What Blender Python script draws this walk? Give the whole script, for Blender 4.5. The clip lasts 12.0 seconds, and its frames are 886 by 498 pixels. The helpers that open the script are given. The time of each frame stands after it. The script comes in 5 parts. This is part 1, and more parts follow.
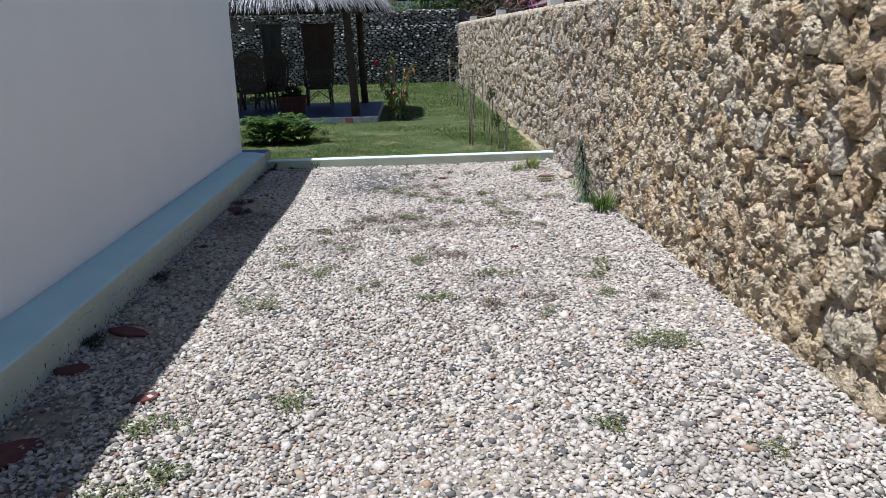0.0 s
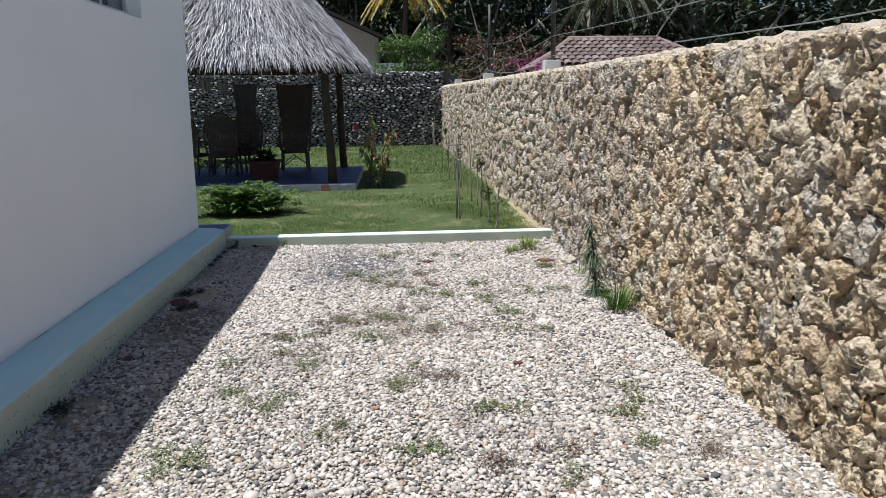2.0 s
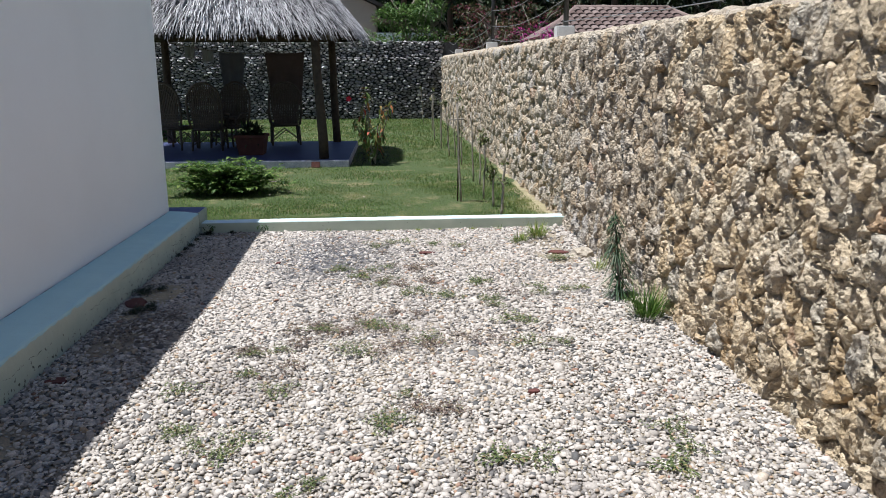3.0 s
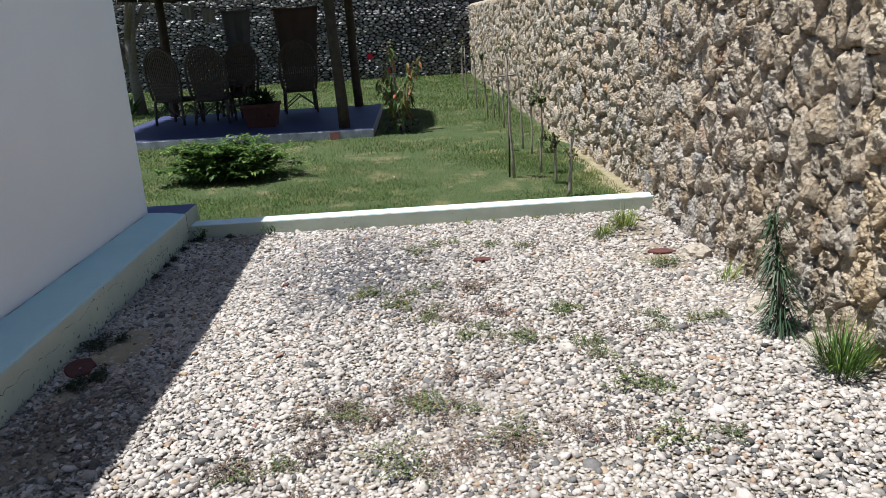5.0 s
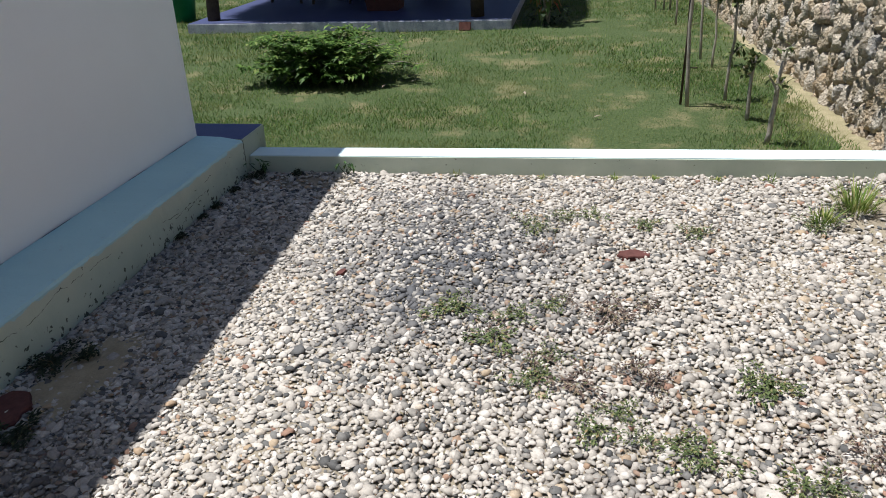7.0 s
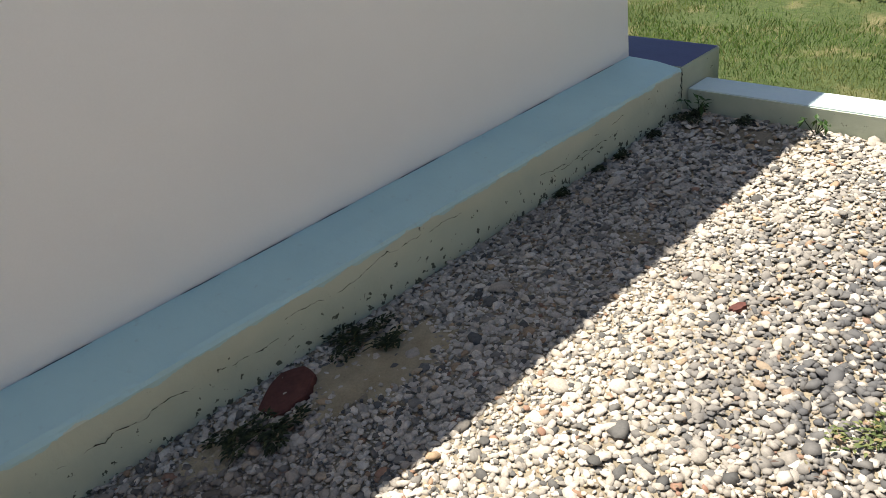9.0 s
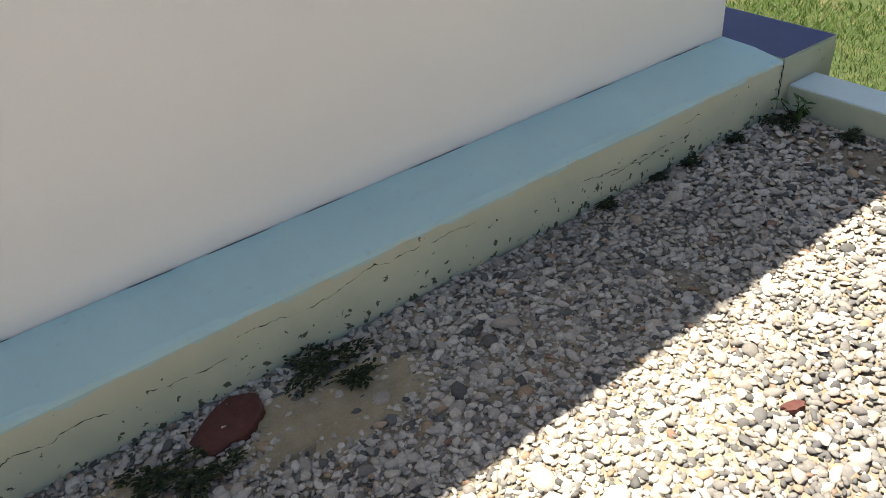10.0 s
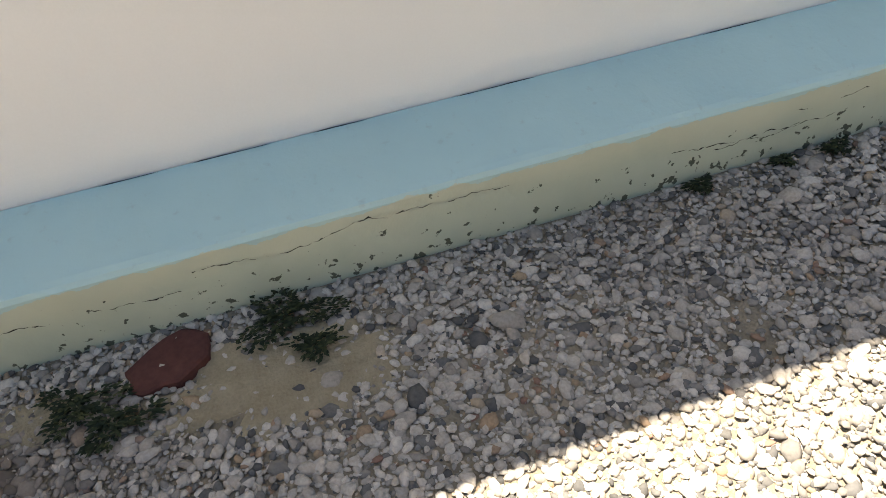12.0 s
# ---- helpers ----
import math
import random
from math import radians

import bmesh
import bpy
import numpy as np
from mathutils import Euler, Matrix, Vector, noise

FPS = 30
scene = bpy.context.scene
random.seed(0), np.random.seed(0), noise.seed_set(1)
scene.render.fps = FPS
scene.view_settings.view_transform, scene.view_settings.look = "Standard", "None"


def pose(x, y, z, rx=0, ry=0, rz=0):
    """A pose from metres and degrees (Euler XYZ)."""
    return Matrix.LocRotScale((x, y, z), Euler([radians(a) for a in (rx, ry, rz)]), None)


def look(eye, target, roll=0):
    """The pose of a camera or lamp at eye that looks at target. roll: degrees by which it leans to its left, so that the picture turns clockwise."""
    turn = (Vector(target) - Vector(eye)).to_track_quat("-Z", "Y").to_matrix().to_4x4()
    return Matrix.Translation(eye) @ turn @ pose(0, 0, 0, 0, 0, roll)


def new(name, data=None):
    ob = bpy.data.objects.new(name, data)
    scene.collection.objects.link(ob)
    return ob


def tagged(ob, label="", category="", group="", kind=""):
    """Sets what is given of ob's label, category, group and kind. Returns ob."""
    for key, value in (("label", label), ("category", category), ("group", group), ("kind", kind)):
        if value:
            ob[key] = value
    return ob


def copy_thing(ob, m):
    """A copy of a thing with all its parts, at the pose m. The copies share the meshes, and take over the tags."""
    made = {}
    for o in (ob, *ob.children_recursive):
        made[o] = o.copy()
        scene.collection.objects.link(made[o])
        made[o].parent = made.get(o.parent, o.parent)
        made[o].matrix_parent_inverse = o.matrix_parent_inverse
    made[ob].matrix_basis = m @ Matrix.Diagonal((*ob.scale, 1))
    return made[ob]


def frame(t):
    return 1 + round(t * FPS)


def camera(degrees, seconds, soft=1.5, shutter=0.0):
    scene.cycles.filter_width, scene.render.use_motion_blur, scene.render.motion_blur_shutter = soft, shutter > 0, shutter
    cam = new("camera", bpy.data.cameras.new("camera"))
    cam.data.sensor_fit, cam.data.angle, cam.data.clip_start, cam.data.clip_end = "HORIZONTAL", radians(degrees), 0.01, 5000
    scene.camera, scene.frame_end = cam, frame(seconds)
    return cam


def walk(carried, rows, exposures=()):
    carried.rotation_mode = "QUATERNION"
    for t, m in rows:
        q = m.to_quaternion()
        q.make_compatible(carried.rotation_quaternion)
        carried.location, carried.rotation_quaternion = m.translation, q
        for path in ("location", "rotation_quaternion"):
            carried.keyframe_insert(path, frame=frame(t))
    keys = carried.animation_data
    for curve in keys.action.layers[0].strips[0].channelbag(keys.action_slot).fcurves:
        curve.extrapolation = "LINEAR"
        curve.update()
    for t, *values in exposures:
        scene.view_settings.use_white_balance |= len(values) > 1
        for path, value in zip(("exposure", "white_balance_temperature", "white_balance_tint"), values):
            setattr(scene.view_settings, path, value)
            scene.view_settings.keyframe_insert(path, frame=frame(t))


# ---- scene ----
cam = camera(60.4, 12.0, 0.5)
PATH = [
    (0, (0.191, 0.375, 1.582), (0.261, 2.3, 1.044), -1.4),
    (0.5, (0.302, 0.625, 1.601), (0.333, 2.574, 1.156), -2.3),
    (1, (0.369, 0.856, 1.615), (0.438, 2.795, 1.127), -0.7),
    (1.5, (0.262, 1.172, 1.596), (0.395, 3.115, 1.142), 0.0),
    (2, (0.21, 1.568, 1.621), (0.334, 3.525, 1.231), -0.6),
    (2.5, (0.278, 1.978, 1.63), (0.288, 3.926, 1.176), -0.2),
    (2.7, (0.275, 2.181, 1.604), (0.364, 4.126, 1.146), 0.3),
    (4.3, (0.151, 3.595, 1.578), (0.341, 5.519, 1.068), -0.8),
    (4.4, (0.139, 3.699, 1.591), (0.369, 5.604, 1.028), -0.8),
    (4.5, (0.101, 3.76, 1.588), (0.277, 5.666, 1.01), -1.8),
    (5, (0.158, 4.219, 1.523), (0.206, 6.136, 0.955), -3.1),
    (5.5, (0.15, 4.653, 1.573), (0.16, 6.515, 0.842), -1.5),
    (6, (0.112, 5.092, 1.551), (0.153, 6.931, 0.766), -2.6),
    (6.5, (0.217, 5.489, 1.551), (-0.06, 7.279, 0.703), -3.2),
    (6.9, (0.229, 5.801, 1.496), (-0.063, 7.591, 0.654), -4.5),
    (7, (0.243, 5.888, 1.491), (-0.074, 7.674, 0.647), -2.4),
    (7.5, (0.364, 6.338, 1.452), (-0.348, 7.969, 0.54), -8.4),
    (7.7, (0.417, 6.535, 1.459), (-0.594, 8.045, 0.623), -9.7),
    (9.3, (0.107, 7.057, 1.411), (-1.273, 8.029, 0.339), -9.3),
    (9.5, (0.093, 7.16, 1.386), (-1.323, 8.042, 0.284), -8.3),
    (10, (-0.11, 7.475, 1.409), (-1.503, 8.324, 0.253), -6.5),
    (10.5, (-0.171, 7.704, 1.401), (-1.651, 8.247, 0.17), -5.9),
    (11, (-0.178, 7.898, 1.418), (-1.615, 8.14, 0.048), -2.6),
    (11.5, (-0.302, 7.983, 1.381), (-1.663, 8.209, -0.067), -1.7),
    (12, (-0.384, 8.077, 1.401), (-1.719, 8.375, -0.058), -6.4),
]
walk(cam, [(t, look(eye, target, roll)) for t, eye, target, roll in PATH],
     exposures=((0.0, 0.51, 5600, 9), (1.5, 0.56, 5720, 9), (2.5, 0.7, 5770, 9), (5.0, 0.66, 5820, 9), (6.5, 0.57, 5850, 8), (7.6, 0.58, 6150, 7), (9.4, 1.31, 6930, 6), (10.5, 1.71, 7120, 6), (12.0, 2.02, 7500, 7)))

# ---- light ----
SUN_EL, SUN_AZ = 73.3, (-0.985, -0.17)
world = bpy.data.worlds.new("world")
scene.world = world
world.use_nodes = True
sky = world.node_tree.nodes.new("ShaderNodeTexSky")
sky.sky_type = "NISHITA"
sky.sun_disc = False
sky.sun_elevation = radians(SUN_EL)
sky.sun_rotation = math.atan2(SUN_AZ[0], SUN_AZ[1])
backg = world.node_tree.nodes["Background"]
backg.inputs["Strength"].default_value = 0.052
world.node_tree.links.new(sky.outputs["Color"], backg.inputs["Color"])
sun = new("sun", bpy.data.lights.new("sun", "SUN"))
sun.data.energy, sun.data.angle, sun.data.color = 5.0, radians(0.5), (1.0, 0.95, 0.88)
_h = math.cos(radians(SUN_EL))
sun.matrix_world = look((_h * SUN_AZ[0] * 20, _h * SUN_AZ[1] * 20, 20 * math.sin(radians(SUN_EL))), (0, 0, 0))


# ---- materials ----
def shader(name, rough=0.8, metal=0.0):
    m = bpy.data.materials.new(name)
    m.use_nodes = True
    b = m.node_tree.nodes["Principled BSDF"]
    b.inputs["Roughness"].default_value, b.inputs["Metallic"].default_value = rough, metal
    b.inputs["Specular IOR Level"].default_value = 0.3
    return m, b


def node(m, kind, links=(), **values):
    n = m.node_tree.nodes.new(kind)
    for k, v in values.items():
        n.inputs[k.replace("_", " ")].default_value = v
    for k, v in links:
        m.node_tree.links.new(v, n.inputs[k])
    return n


def ramp(m, fac, stops):
    n = m.node_tree.nodes.new("ShaderNodeValToRGB")
    e = n.color_ramp.elements
    while len(e) < len(stops):
        e.new(0.5)
    for el, (p, c) in zip(e, stops):
        el.position = p
        el.color = (*c, 1) if len(c) == 3 else c
    m.node_tree.links.new(fac, n.inputs["Fac"])
    return n.outputs["Color"]


def mixed(m, fac, a, b, mode="MIX"):
    n = m.node_tree.nodes.new("ShaderNodeMix")
    n.data_type, n.blend_type = "RGBA", mode
    for i, v in ((0, fac), (6, a), (7, b)):
        if isinstance(v, bpy.types.NodeSocket):
            m.node_tree.links.new(v, n.inputs[i])
        elif i:
            n.inputs[i].default_value = (*v, 1)
        else:
            n.inputs[i].default_value = v
    return n.outputs[2]


def coords(m):
    return m.node_tree.nodes.new("ShaderNodeNewGeometry").outputs["Position"]


def noisy(m, scale, detail=4.0, rough=0.6, vec=None):
    n = node(m, "ShaderNodeTexNoise", [("Vector", vec if vec else coords(m))], Scale=scale, Detail=detail, Roughness=rough)
    return n.outputs["Fac"]


def bump(m, b, height, strength=0.4, distance=0.01):
    n = node(m, "ShaderNodeBump", [("Height", height)], Strength=strength, Distance=distance)
    m.node_tree.links.new(n.outputs["Normal"], b.inputs["Normal"])


def colour(m, b, socket):
    m.node_tree.links.new(socket, b.inputs["Base Color"])


def plain(name, dark, light, scale=8.0, rough=0.8, rel=0.3, dist=0.005, metal=0.0, fine=60.0):
    """Two tones mixed at two scales, with fine relief."""
    m, b = shader(name, rough, metal)
    c = ramp(m, noisy(m, scale), [(0.3, dark), (0.7, light)])
    c = mixed(m, 0.35, c, ramp(m, noisy(m, fine, 3), [(0.3, dark), (0.7, light)]))
    colour(m, b, c)
    bump(m, b, noisy(m, fine, 5), rel, dist)
    return m


def island(name, stops, rough=0.8, scale=0.0, patch=None, rel=0.0, spec=0.3, dist=0.004, fine=90.0, trans=0.0, ob=False):
    """Colour by loose piece (or by object), with grain."""
    m, b = shader(name, rough)
    b.inputs["Specular IOR Level"].default_value = spec
    if ob:
        r = m.node_tree.nodes.new("ShaderNodeObjectInfo").outputs["Random"]
    else:
        r = m.node_tree.nodes.new("ShaderNodeNewGeometry").outputs["Random Per Island"]
    c = ramp(m, r, stops)
    if patch:
        s, lo, hi, tint = patch
        c = mixed(m, ramp(m, noisy(m, s, 3), [(lo, (0, 0, 0)), (hi, (1, 1, 1))]), c, tint)
    if scale:
        c = mixed(m, 0.7, c, ramp(m, noisy(m, scale, 5), [(0.25, (0.55, 0.55, 0.55)), (0.6, (1, 1, 1))]), "MULTIPLY")
    colour(m, b, c)
    if rel:
        bump(m, b, noisy(m, fine, 6, 0.7), rel, dist)
    if trans:
        t = node(m, "ShaderNodeBsdfTranslucent", [("Color", c)])
        mx = node(m, "ShaderNodeMixShader", [(1, b.outputs[0]), (2, t.outputs[0])], Fac=trans)
        m.node_tree.links.new(mx.outputs[0], m.node_tree.nodes["Material Output"].inputs["Surface"])
    return m


PLASTER = plain("white_plaster", (0.84, 0.83, 0.815), (0.89, 0.88, 0.865), 1.2, 0.85, 0.15, 0.003, fine=180.0)
INDIGO = plain("indigo_paint", (0.065, 0.075, 0.17), (0.095, 0.108, 0.225), 3.0, 0.55, 0.1, 0.002)
SOIL = plain("sandy_soil", (0.22, 0.19, 0.15), (0.36, 0.315, 0.255), 5.0, 0.95, 0.6, 0.02, fine=110.0)
STRAW = plain("straw_littered_sand", (0.16, 0.14, 0.07), (0.34, 0.285, 0.175), 7.0, 0.95, 0.7, 0.01, fine=90.0)
PALE_SAND = plain("pale_trodden_sand", (0.24, 0.195, 0.125), (0.4, 0.335, 0.23), 12.0, 0.95, 0.7, 0.008, fine=130.0)
DIRT = plain("sandy_earth", (0.19, 0.155, 0.112), (0.34, 0.285, 0.21), 5.0, 0.95, 0.6, 0.02, fine=110.0)
SAND = plain("pale_sand", (0.2, 0.165, 0.12), (0.3, 0.25, 0.19), 9.0, 0.95, 0.5, 0.008, fine=150.0)
WOOD = plain("dark_post_wood", (0.035, 0.025, 0.018), (0.09, 0.065, 0.045), 12.0, 0.8, 0.5, 0.01)
RATTAN = plain("dark_rattan", (0.05, 0.038, 0.03), (0.135, 0.1, 0.078), 30.0, 0.6, 0.3, 0.004)
SHARD = plain("maroon_clay", (0.07, 0.026, 0.022), (0.13, 0.05, 0.042), 25.0, 0.9, 0.4, 0.004)
CLAY = plain("terracotta", (0.06, 0.021, 0.016), (0.105, 0.04, 0.03), 14.0, 0.85, 0.4, 0.004)
TILE_CLAY = plain("roof_tile_clay", (0.12, 0.085, 0.075), (0.22, 0.16, 0.14), 2.0, 0.85, 0.3, 0.01)
CONCRETE = plain("pale_concrete", (0.45, 0.44, 0.42), (0.68, 0.67, 0.64), 6.0, 0.9, 0.3, 0.006)
FAR_MORTAR = plain("black_joint_backing", (0.02, 0.02, 0.02), (0.06, 0.058, 0.056), 10.0, 0.95, 0.6, 0.02)
MORTAR = plain("dark_mortar", (0.17, 0.135, 0.095), (0.28, 0.225, 0.165), 10.0, 0.95, 0.6, 0.02)
CREAM = plain("cream_render", (0.3, 0.275, 0.24), (0.39, 0.36, 0.32), 1.0, 0.9, 0.1, 0.003)
PALE = plain("pale_blue_render", (0.5, 0.58, 0.62), (0.64, 0.7, 0.74), 1.0, 0.9, 0.1, 0.003)
METAL = plain("dark_metal", (0.03, 0.03, 0.03), (0.07, 0.065, 0.06), 20.0, 0.5, 0.1, 0.002, 0.6)
WIRE = plain("galvanised_wire", (0.2, 0.2, 0.2), (0.32, 0.32, 0.31), 20.0, 0.5, 0.1, 0.001, 0.7)
BARK = plain("grey_bark", (0.13, 0.11, 0.09), (0.3, 0.265, 0.22), 25.0, 0.9, 0.6, 0.006)
STEM = plain("pale_sapling_bark", (0.2, 0.17, 0.135), (0.42, 0.375, 0.31), 18.0, 0.9, 0.6, 0.006)
BROWN_CLOTH = plain("brown_cloth", (0.085, 0.06, 0.056), (0.125, 0.09, 0.083), 6.0, 0.95, 0.3, 0.004, fine=200.0)
GREY_CLOTH = plain("grey_cloth", (0.1, 0.1, 0.115), (0.15, 0.15, 0.17), 6.0, 0.95, 0.3, 0.004, fine=200.0)
LIGHT_CLOTH = plain("pale_grey_cloth", (0.3, 0.3, 0.31), (0.42, 0.42, 0.43), 6.0, 0.95, 0.3, 0.004, fine=200.0)
GREEN_PLASTIC = plain("green_plastic", (0.01, 0.12, 0.07), (0.015, 0.17, 0.1), 5.0, 0.45, 0.1, 0.002)
WHITE_FRAME = plain("white_window_frame", (0.55, 0.57, 0.6), (0.68, 0.7, 0.72), 3.0, 0.5, 0.1, 0.002)
WHITE_STONE = plain("white_rock", (0.3, 0.25, 0.19), (0.48, 0.42, 0.34), 14.0, 0.9, 0.8, 0.02, fine=50.0)
CRACK = plain("crack_dirt", (0.012, 0.014, 0.01), (0.04, 0.042, 0.03), 40.0, 0.95)
FLOOR_BLUE = plain("blue_cement_floor", (0.04, 0.046, 0.11), (0.065, 0.075, 0.155), 2.5, 0.5, 0.1, 0.002)
RIM_WHITE = plain("worn_white_paint", (0.16, 0.17, 0.23), (0.55, 0.55, 0.57), 7.0, 0.8, 0.3, 0.004)

GLASS, _b = shader("window_glass", 0.05)
_b.inputs["Transmission Weight"].default_value = 0.6
_b.inputs["Base Color"].default_value = (0.25, 0.28, 0.32, 1)
_b.inputs["Specular IOR Level"].default_value = 0.5


def plinth_paint():
    m, b = shader("plinth_paint", 0.6)
    p = coords(m)
    z = node(m, "ShaderNodeSeparateXYZ", [("Vector", p)]).outputs["Z"]
    blue = ramp(m, noisy(m, 2.0, 5), [(0.3, (0.43, 0.625, 0.635)), (0.7, (0.49, 0.69, 0.685))])
    blue = mixed(m, ramp(m, noisy(m, 26.0, 5), [(0.62, (0, 0, 0)), (0.78, (0.4, 0.4, 0.4))]), blue, (0.32, 0.36, 0.36))
    green = ramp(m, noisy(m, 5.0, 5), [(0.3, (0.48, 0.555, 0.465)), (0.7, (0.57, 0.635, 0.525))])
    green = mixed(m, ramp(m, noisy(m, 1.3, 3), [(0.4, (0, 0, 0)), (0.65, (0.7, 0.7, 0.7))]), green, (0.42, 0.5, 0.42))
    cream = node(m, "ShaderNodeMath", [(0, z), (1, node(m, "ShaderNodeMapRange", [("Value", noisy(m, 3.0, 4))], From_Min=0.3, From_Max=0.7, To_Min=-0.05, To_Max=0.05).outputs["Result"])])
    cream.operation = "ADD"
    green = mixed(m, ramp(m, cream.outputs[0], [(0.1, (0, 0, 0)), (0.16, (0.5, 0.5, 0.5))]), green, (0.6, 0.615, 0.49))
    # mould flecks, thicker towards the gravel where damp rises
    damp = node(m, "ShaderNodeMapRange", [("Value", z)], From_Min=0.2, From_Max=-0.02, To_Min=0.0, To_Max=0.17).outputs["Result"]
    fl = node(m, "ShaderNodeMath", [(0, noisy(m, 34.0, 4, 0.55)), (1, damp)])
    fl.operation = "ADD"
    green = mixed(m, ramp(m, fl.outputs[0], [(0.725, (0, 0, 0)), (0.75, (0.9, 0.9, 0.9))]), green, (0.045, 0.055, 0.035))
    n1 = noisy(m, 9.0, 5)
    edge = node(m, "ShaderNodeMapRange", [("Value", n1)], From_Min=0.3, From_Max=0.7, To_Min=0.186, To_Max=0.216).outputs["Result"]
    over = node(m, "ShaderNodeMath", [(0, z), (1, edge)])
    over.operation = "GREATER_THAN"
    colour(m, b, mixed(m, over.outputs[0], green, blue))
    bump(m, b, noisy(m, 45.0, 5), 0.3, 0.006)
    return m


def kerb_face_paint():
    m, b = shader("faded_green_paint", 0.7)
    c = ramp(m, noisy(m, 4.0, 5), [(0.3, (0.4, 0.45, 0.36)), (0.7, (0.5, 0.54, 0.44))])
    c = mixed(m, ramp(m, noisy(m, 38.0, 3), [(0.68, (0, 0, 0)), (0.73, (0.8, 0.8, 0.8))]), c, (0.08, 0.085, 0.06))
    colour(m, b, c)
    bump(m, b, noisy(m, 50.0, 5), 0.3, 0.005)
    return m


PLINTH = plinth_paint()
KERB_FACE = kerb_face_paint()
KERB_TOP = plain("pale_blue_paint", (0.56, 0.68, 0.7), (0.66, 0.76, 0.77), 4.0, 0.6, 0.2, 0.003)

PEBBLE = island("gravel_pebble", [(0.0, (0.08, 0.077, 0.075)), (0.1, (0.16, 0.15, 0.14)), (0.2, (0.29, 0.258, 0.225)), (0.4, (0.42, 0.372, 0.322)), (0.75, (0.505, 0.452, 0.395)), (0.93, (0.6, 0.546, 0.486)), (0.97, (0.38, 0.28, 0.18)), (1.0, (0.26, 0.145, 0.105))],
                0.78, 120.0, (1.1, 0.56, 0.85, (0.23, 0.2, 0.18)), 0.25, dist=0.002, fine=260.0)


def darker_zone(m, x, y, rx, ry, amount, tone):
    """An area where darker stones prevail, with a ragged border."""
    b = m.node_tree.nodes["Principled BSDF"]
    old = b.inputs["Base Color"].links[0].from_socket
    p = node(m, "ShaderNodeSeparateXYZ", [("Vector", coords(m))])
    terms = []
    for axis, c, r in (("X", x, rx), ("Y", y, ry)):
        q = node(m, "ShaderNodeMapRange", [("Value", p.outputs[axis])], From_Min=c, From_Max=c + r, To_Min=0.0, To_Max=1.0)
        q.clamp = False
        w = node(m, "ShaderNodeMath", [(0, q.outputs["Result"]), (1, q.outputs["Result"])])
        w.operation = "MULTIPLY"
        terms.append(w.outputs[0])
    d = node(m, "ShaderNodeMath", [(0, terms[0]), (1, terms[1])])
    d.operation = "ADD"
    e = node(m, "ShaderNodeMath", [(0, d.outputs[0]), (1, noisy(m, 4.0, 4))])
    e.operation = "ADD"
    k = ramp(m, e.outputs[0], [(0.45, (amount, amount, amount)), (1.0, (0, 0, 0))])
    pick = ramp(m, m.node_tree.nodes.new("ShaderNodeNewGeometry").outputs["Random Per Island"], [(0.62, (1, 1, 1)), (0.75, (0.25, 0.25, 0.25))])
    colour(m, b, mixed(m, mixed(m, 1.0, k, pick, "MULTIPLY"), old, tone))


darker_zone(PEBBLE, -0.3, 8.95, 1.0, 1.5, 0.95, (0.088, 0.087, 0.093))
# brownish stones, darkened further to deepen the house shade on the gravel
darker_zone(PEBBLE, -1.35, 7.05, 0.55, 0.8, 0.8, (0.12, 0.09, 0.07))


def coral(name, stops, ob, dark, tint, light):
    """Pitted coral rock: tone by stone, pale patches, rusty stains, sparse pits with shade put into their colour."""
    m, b = shader(name, 0.92)
    b.inputs["Specular IOR Level"].default_value = 0.12
    if ob:
        r = m.node_tree.nodes.new("ShaderNodeObjectInfo").outputs["Random"]
    else:
        r = m.node_tree.nodes.new("ShaderNodeNewGeometry").outputs["Random Per Island"]
    c = ramp(m, r, stops)
    c = mixed(m, ramp(m, noisy(m, 7.0, 4), [(0.42, (0, 0, 0)), (0.66, (0.75, 0.75, 0.75))]), c, tint)
    # pits of the relief are also coloured dark, as shade inside them
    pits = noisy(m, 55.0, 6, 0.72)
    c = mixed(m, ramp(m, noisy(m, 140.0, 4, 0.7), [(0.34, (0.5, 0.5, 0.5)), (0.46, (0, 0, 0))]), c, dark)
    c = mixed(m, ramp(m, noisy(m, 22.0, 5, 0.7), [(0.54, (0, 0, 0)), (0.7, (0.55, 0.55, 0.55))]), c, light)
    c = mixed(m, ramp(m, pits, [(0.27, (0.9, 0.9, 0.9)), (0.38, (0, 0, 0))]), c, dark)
    colour(m, b, c)
    v = node(m, "ShaderNodeTexVoronoi", [("Vector", coords(m))], Scale=42.0).outputs["Distance"]
    hgt = node(m, "ShaderNodeMath", [(0, pits), (1, v)])
    hgt.operation = "ADD"
    bump(m, b, hgt.outputs[0], 1.0, 0.018)
    return m


CORAL_STOPS = [(0.0, (0.46, 0.33, 0.2)), (0.2, (0.56, 0.43, 0.285)), (0.45, (0.61, 0.49, 0.35)), (0.7, (0.6, 0.5, 0.385)), (0.86, (0.64, 0.555, 0.45)), (0.95, (0.47, 0.43, 0.39)), (1.0, (0.5, 0.29, 0.15))]
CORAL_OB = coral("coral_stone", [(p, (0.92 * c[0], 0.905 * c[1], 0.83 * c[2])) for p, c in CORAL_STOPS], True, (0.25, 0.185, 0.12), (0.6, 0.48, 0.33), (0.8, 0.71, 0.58))
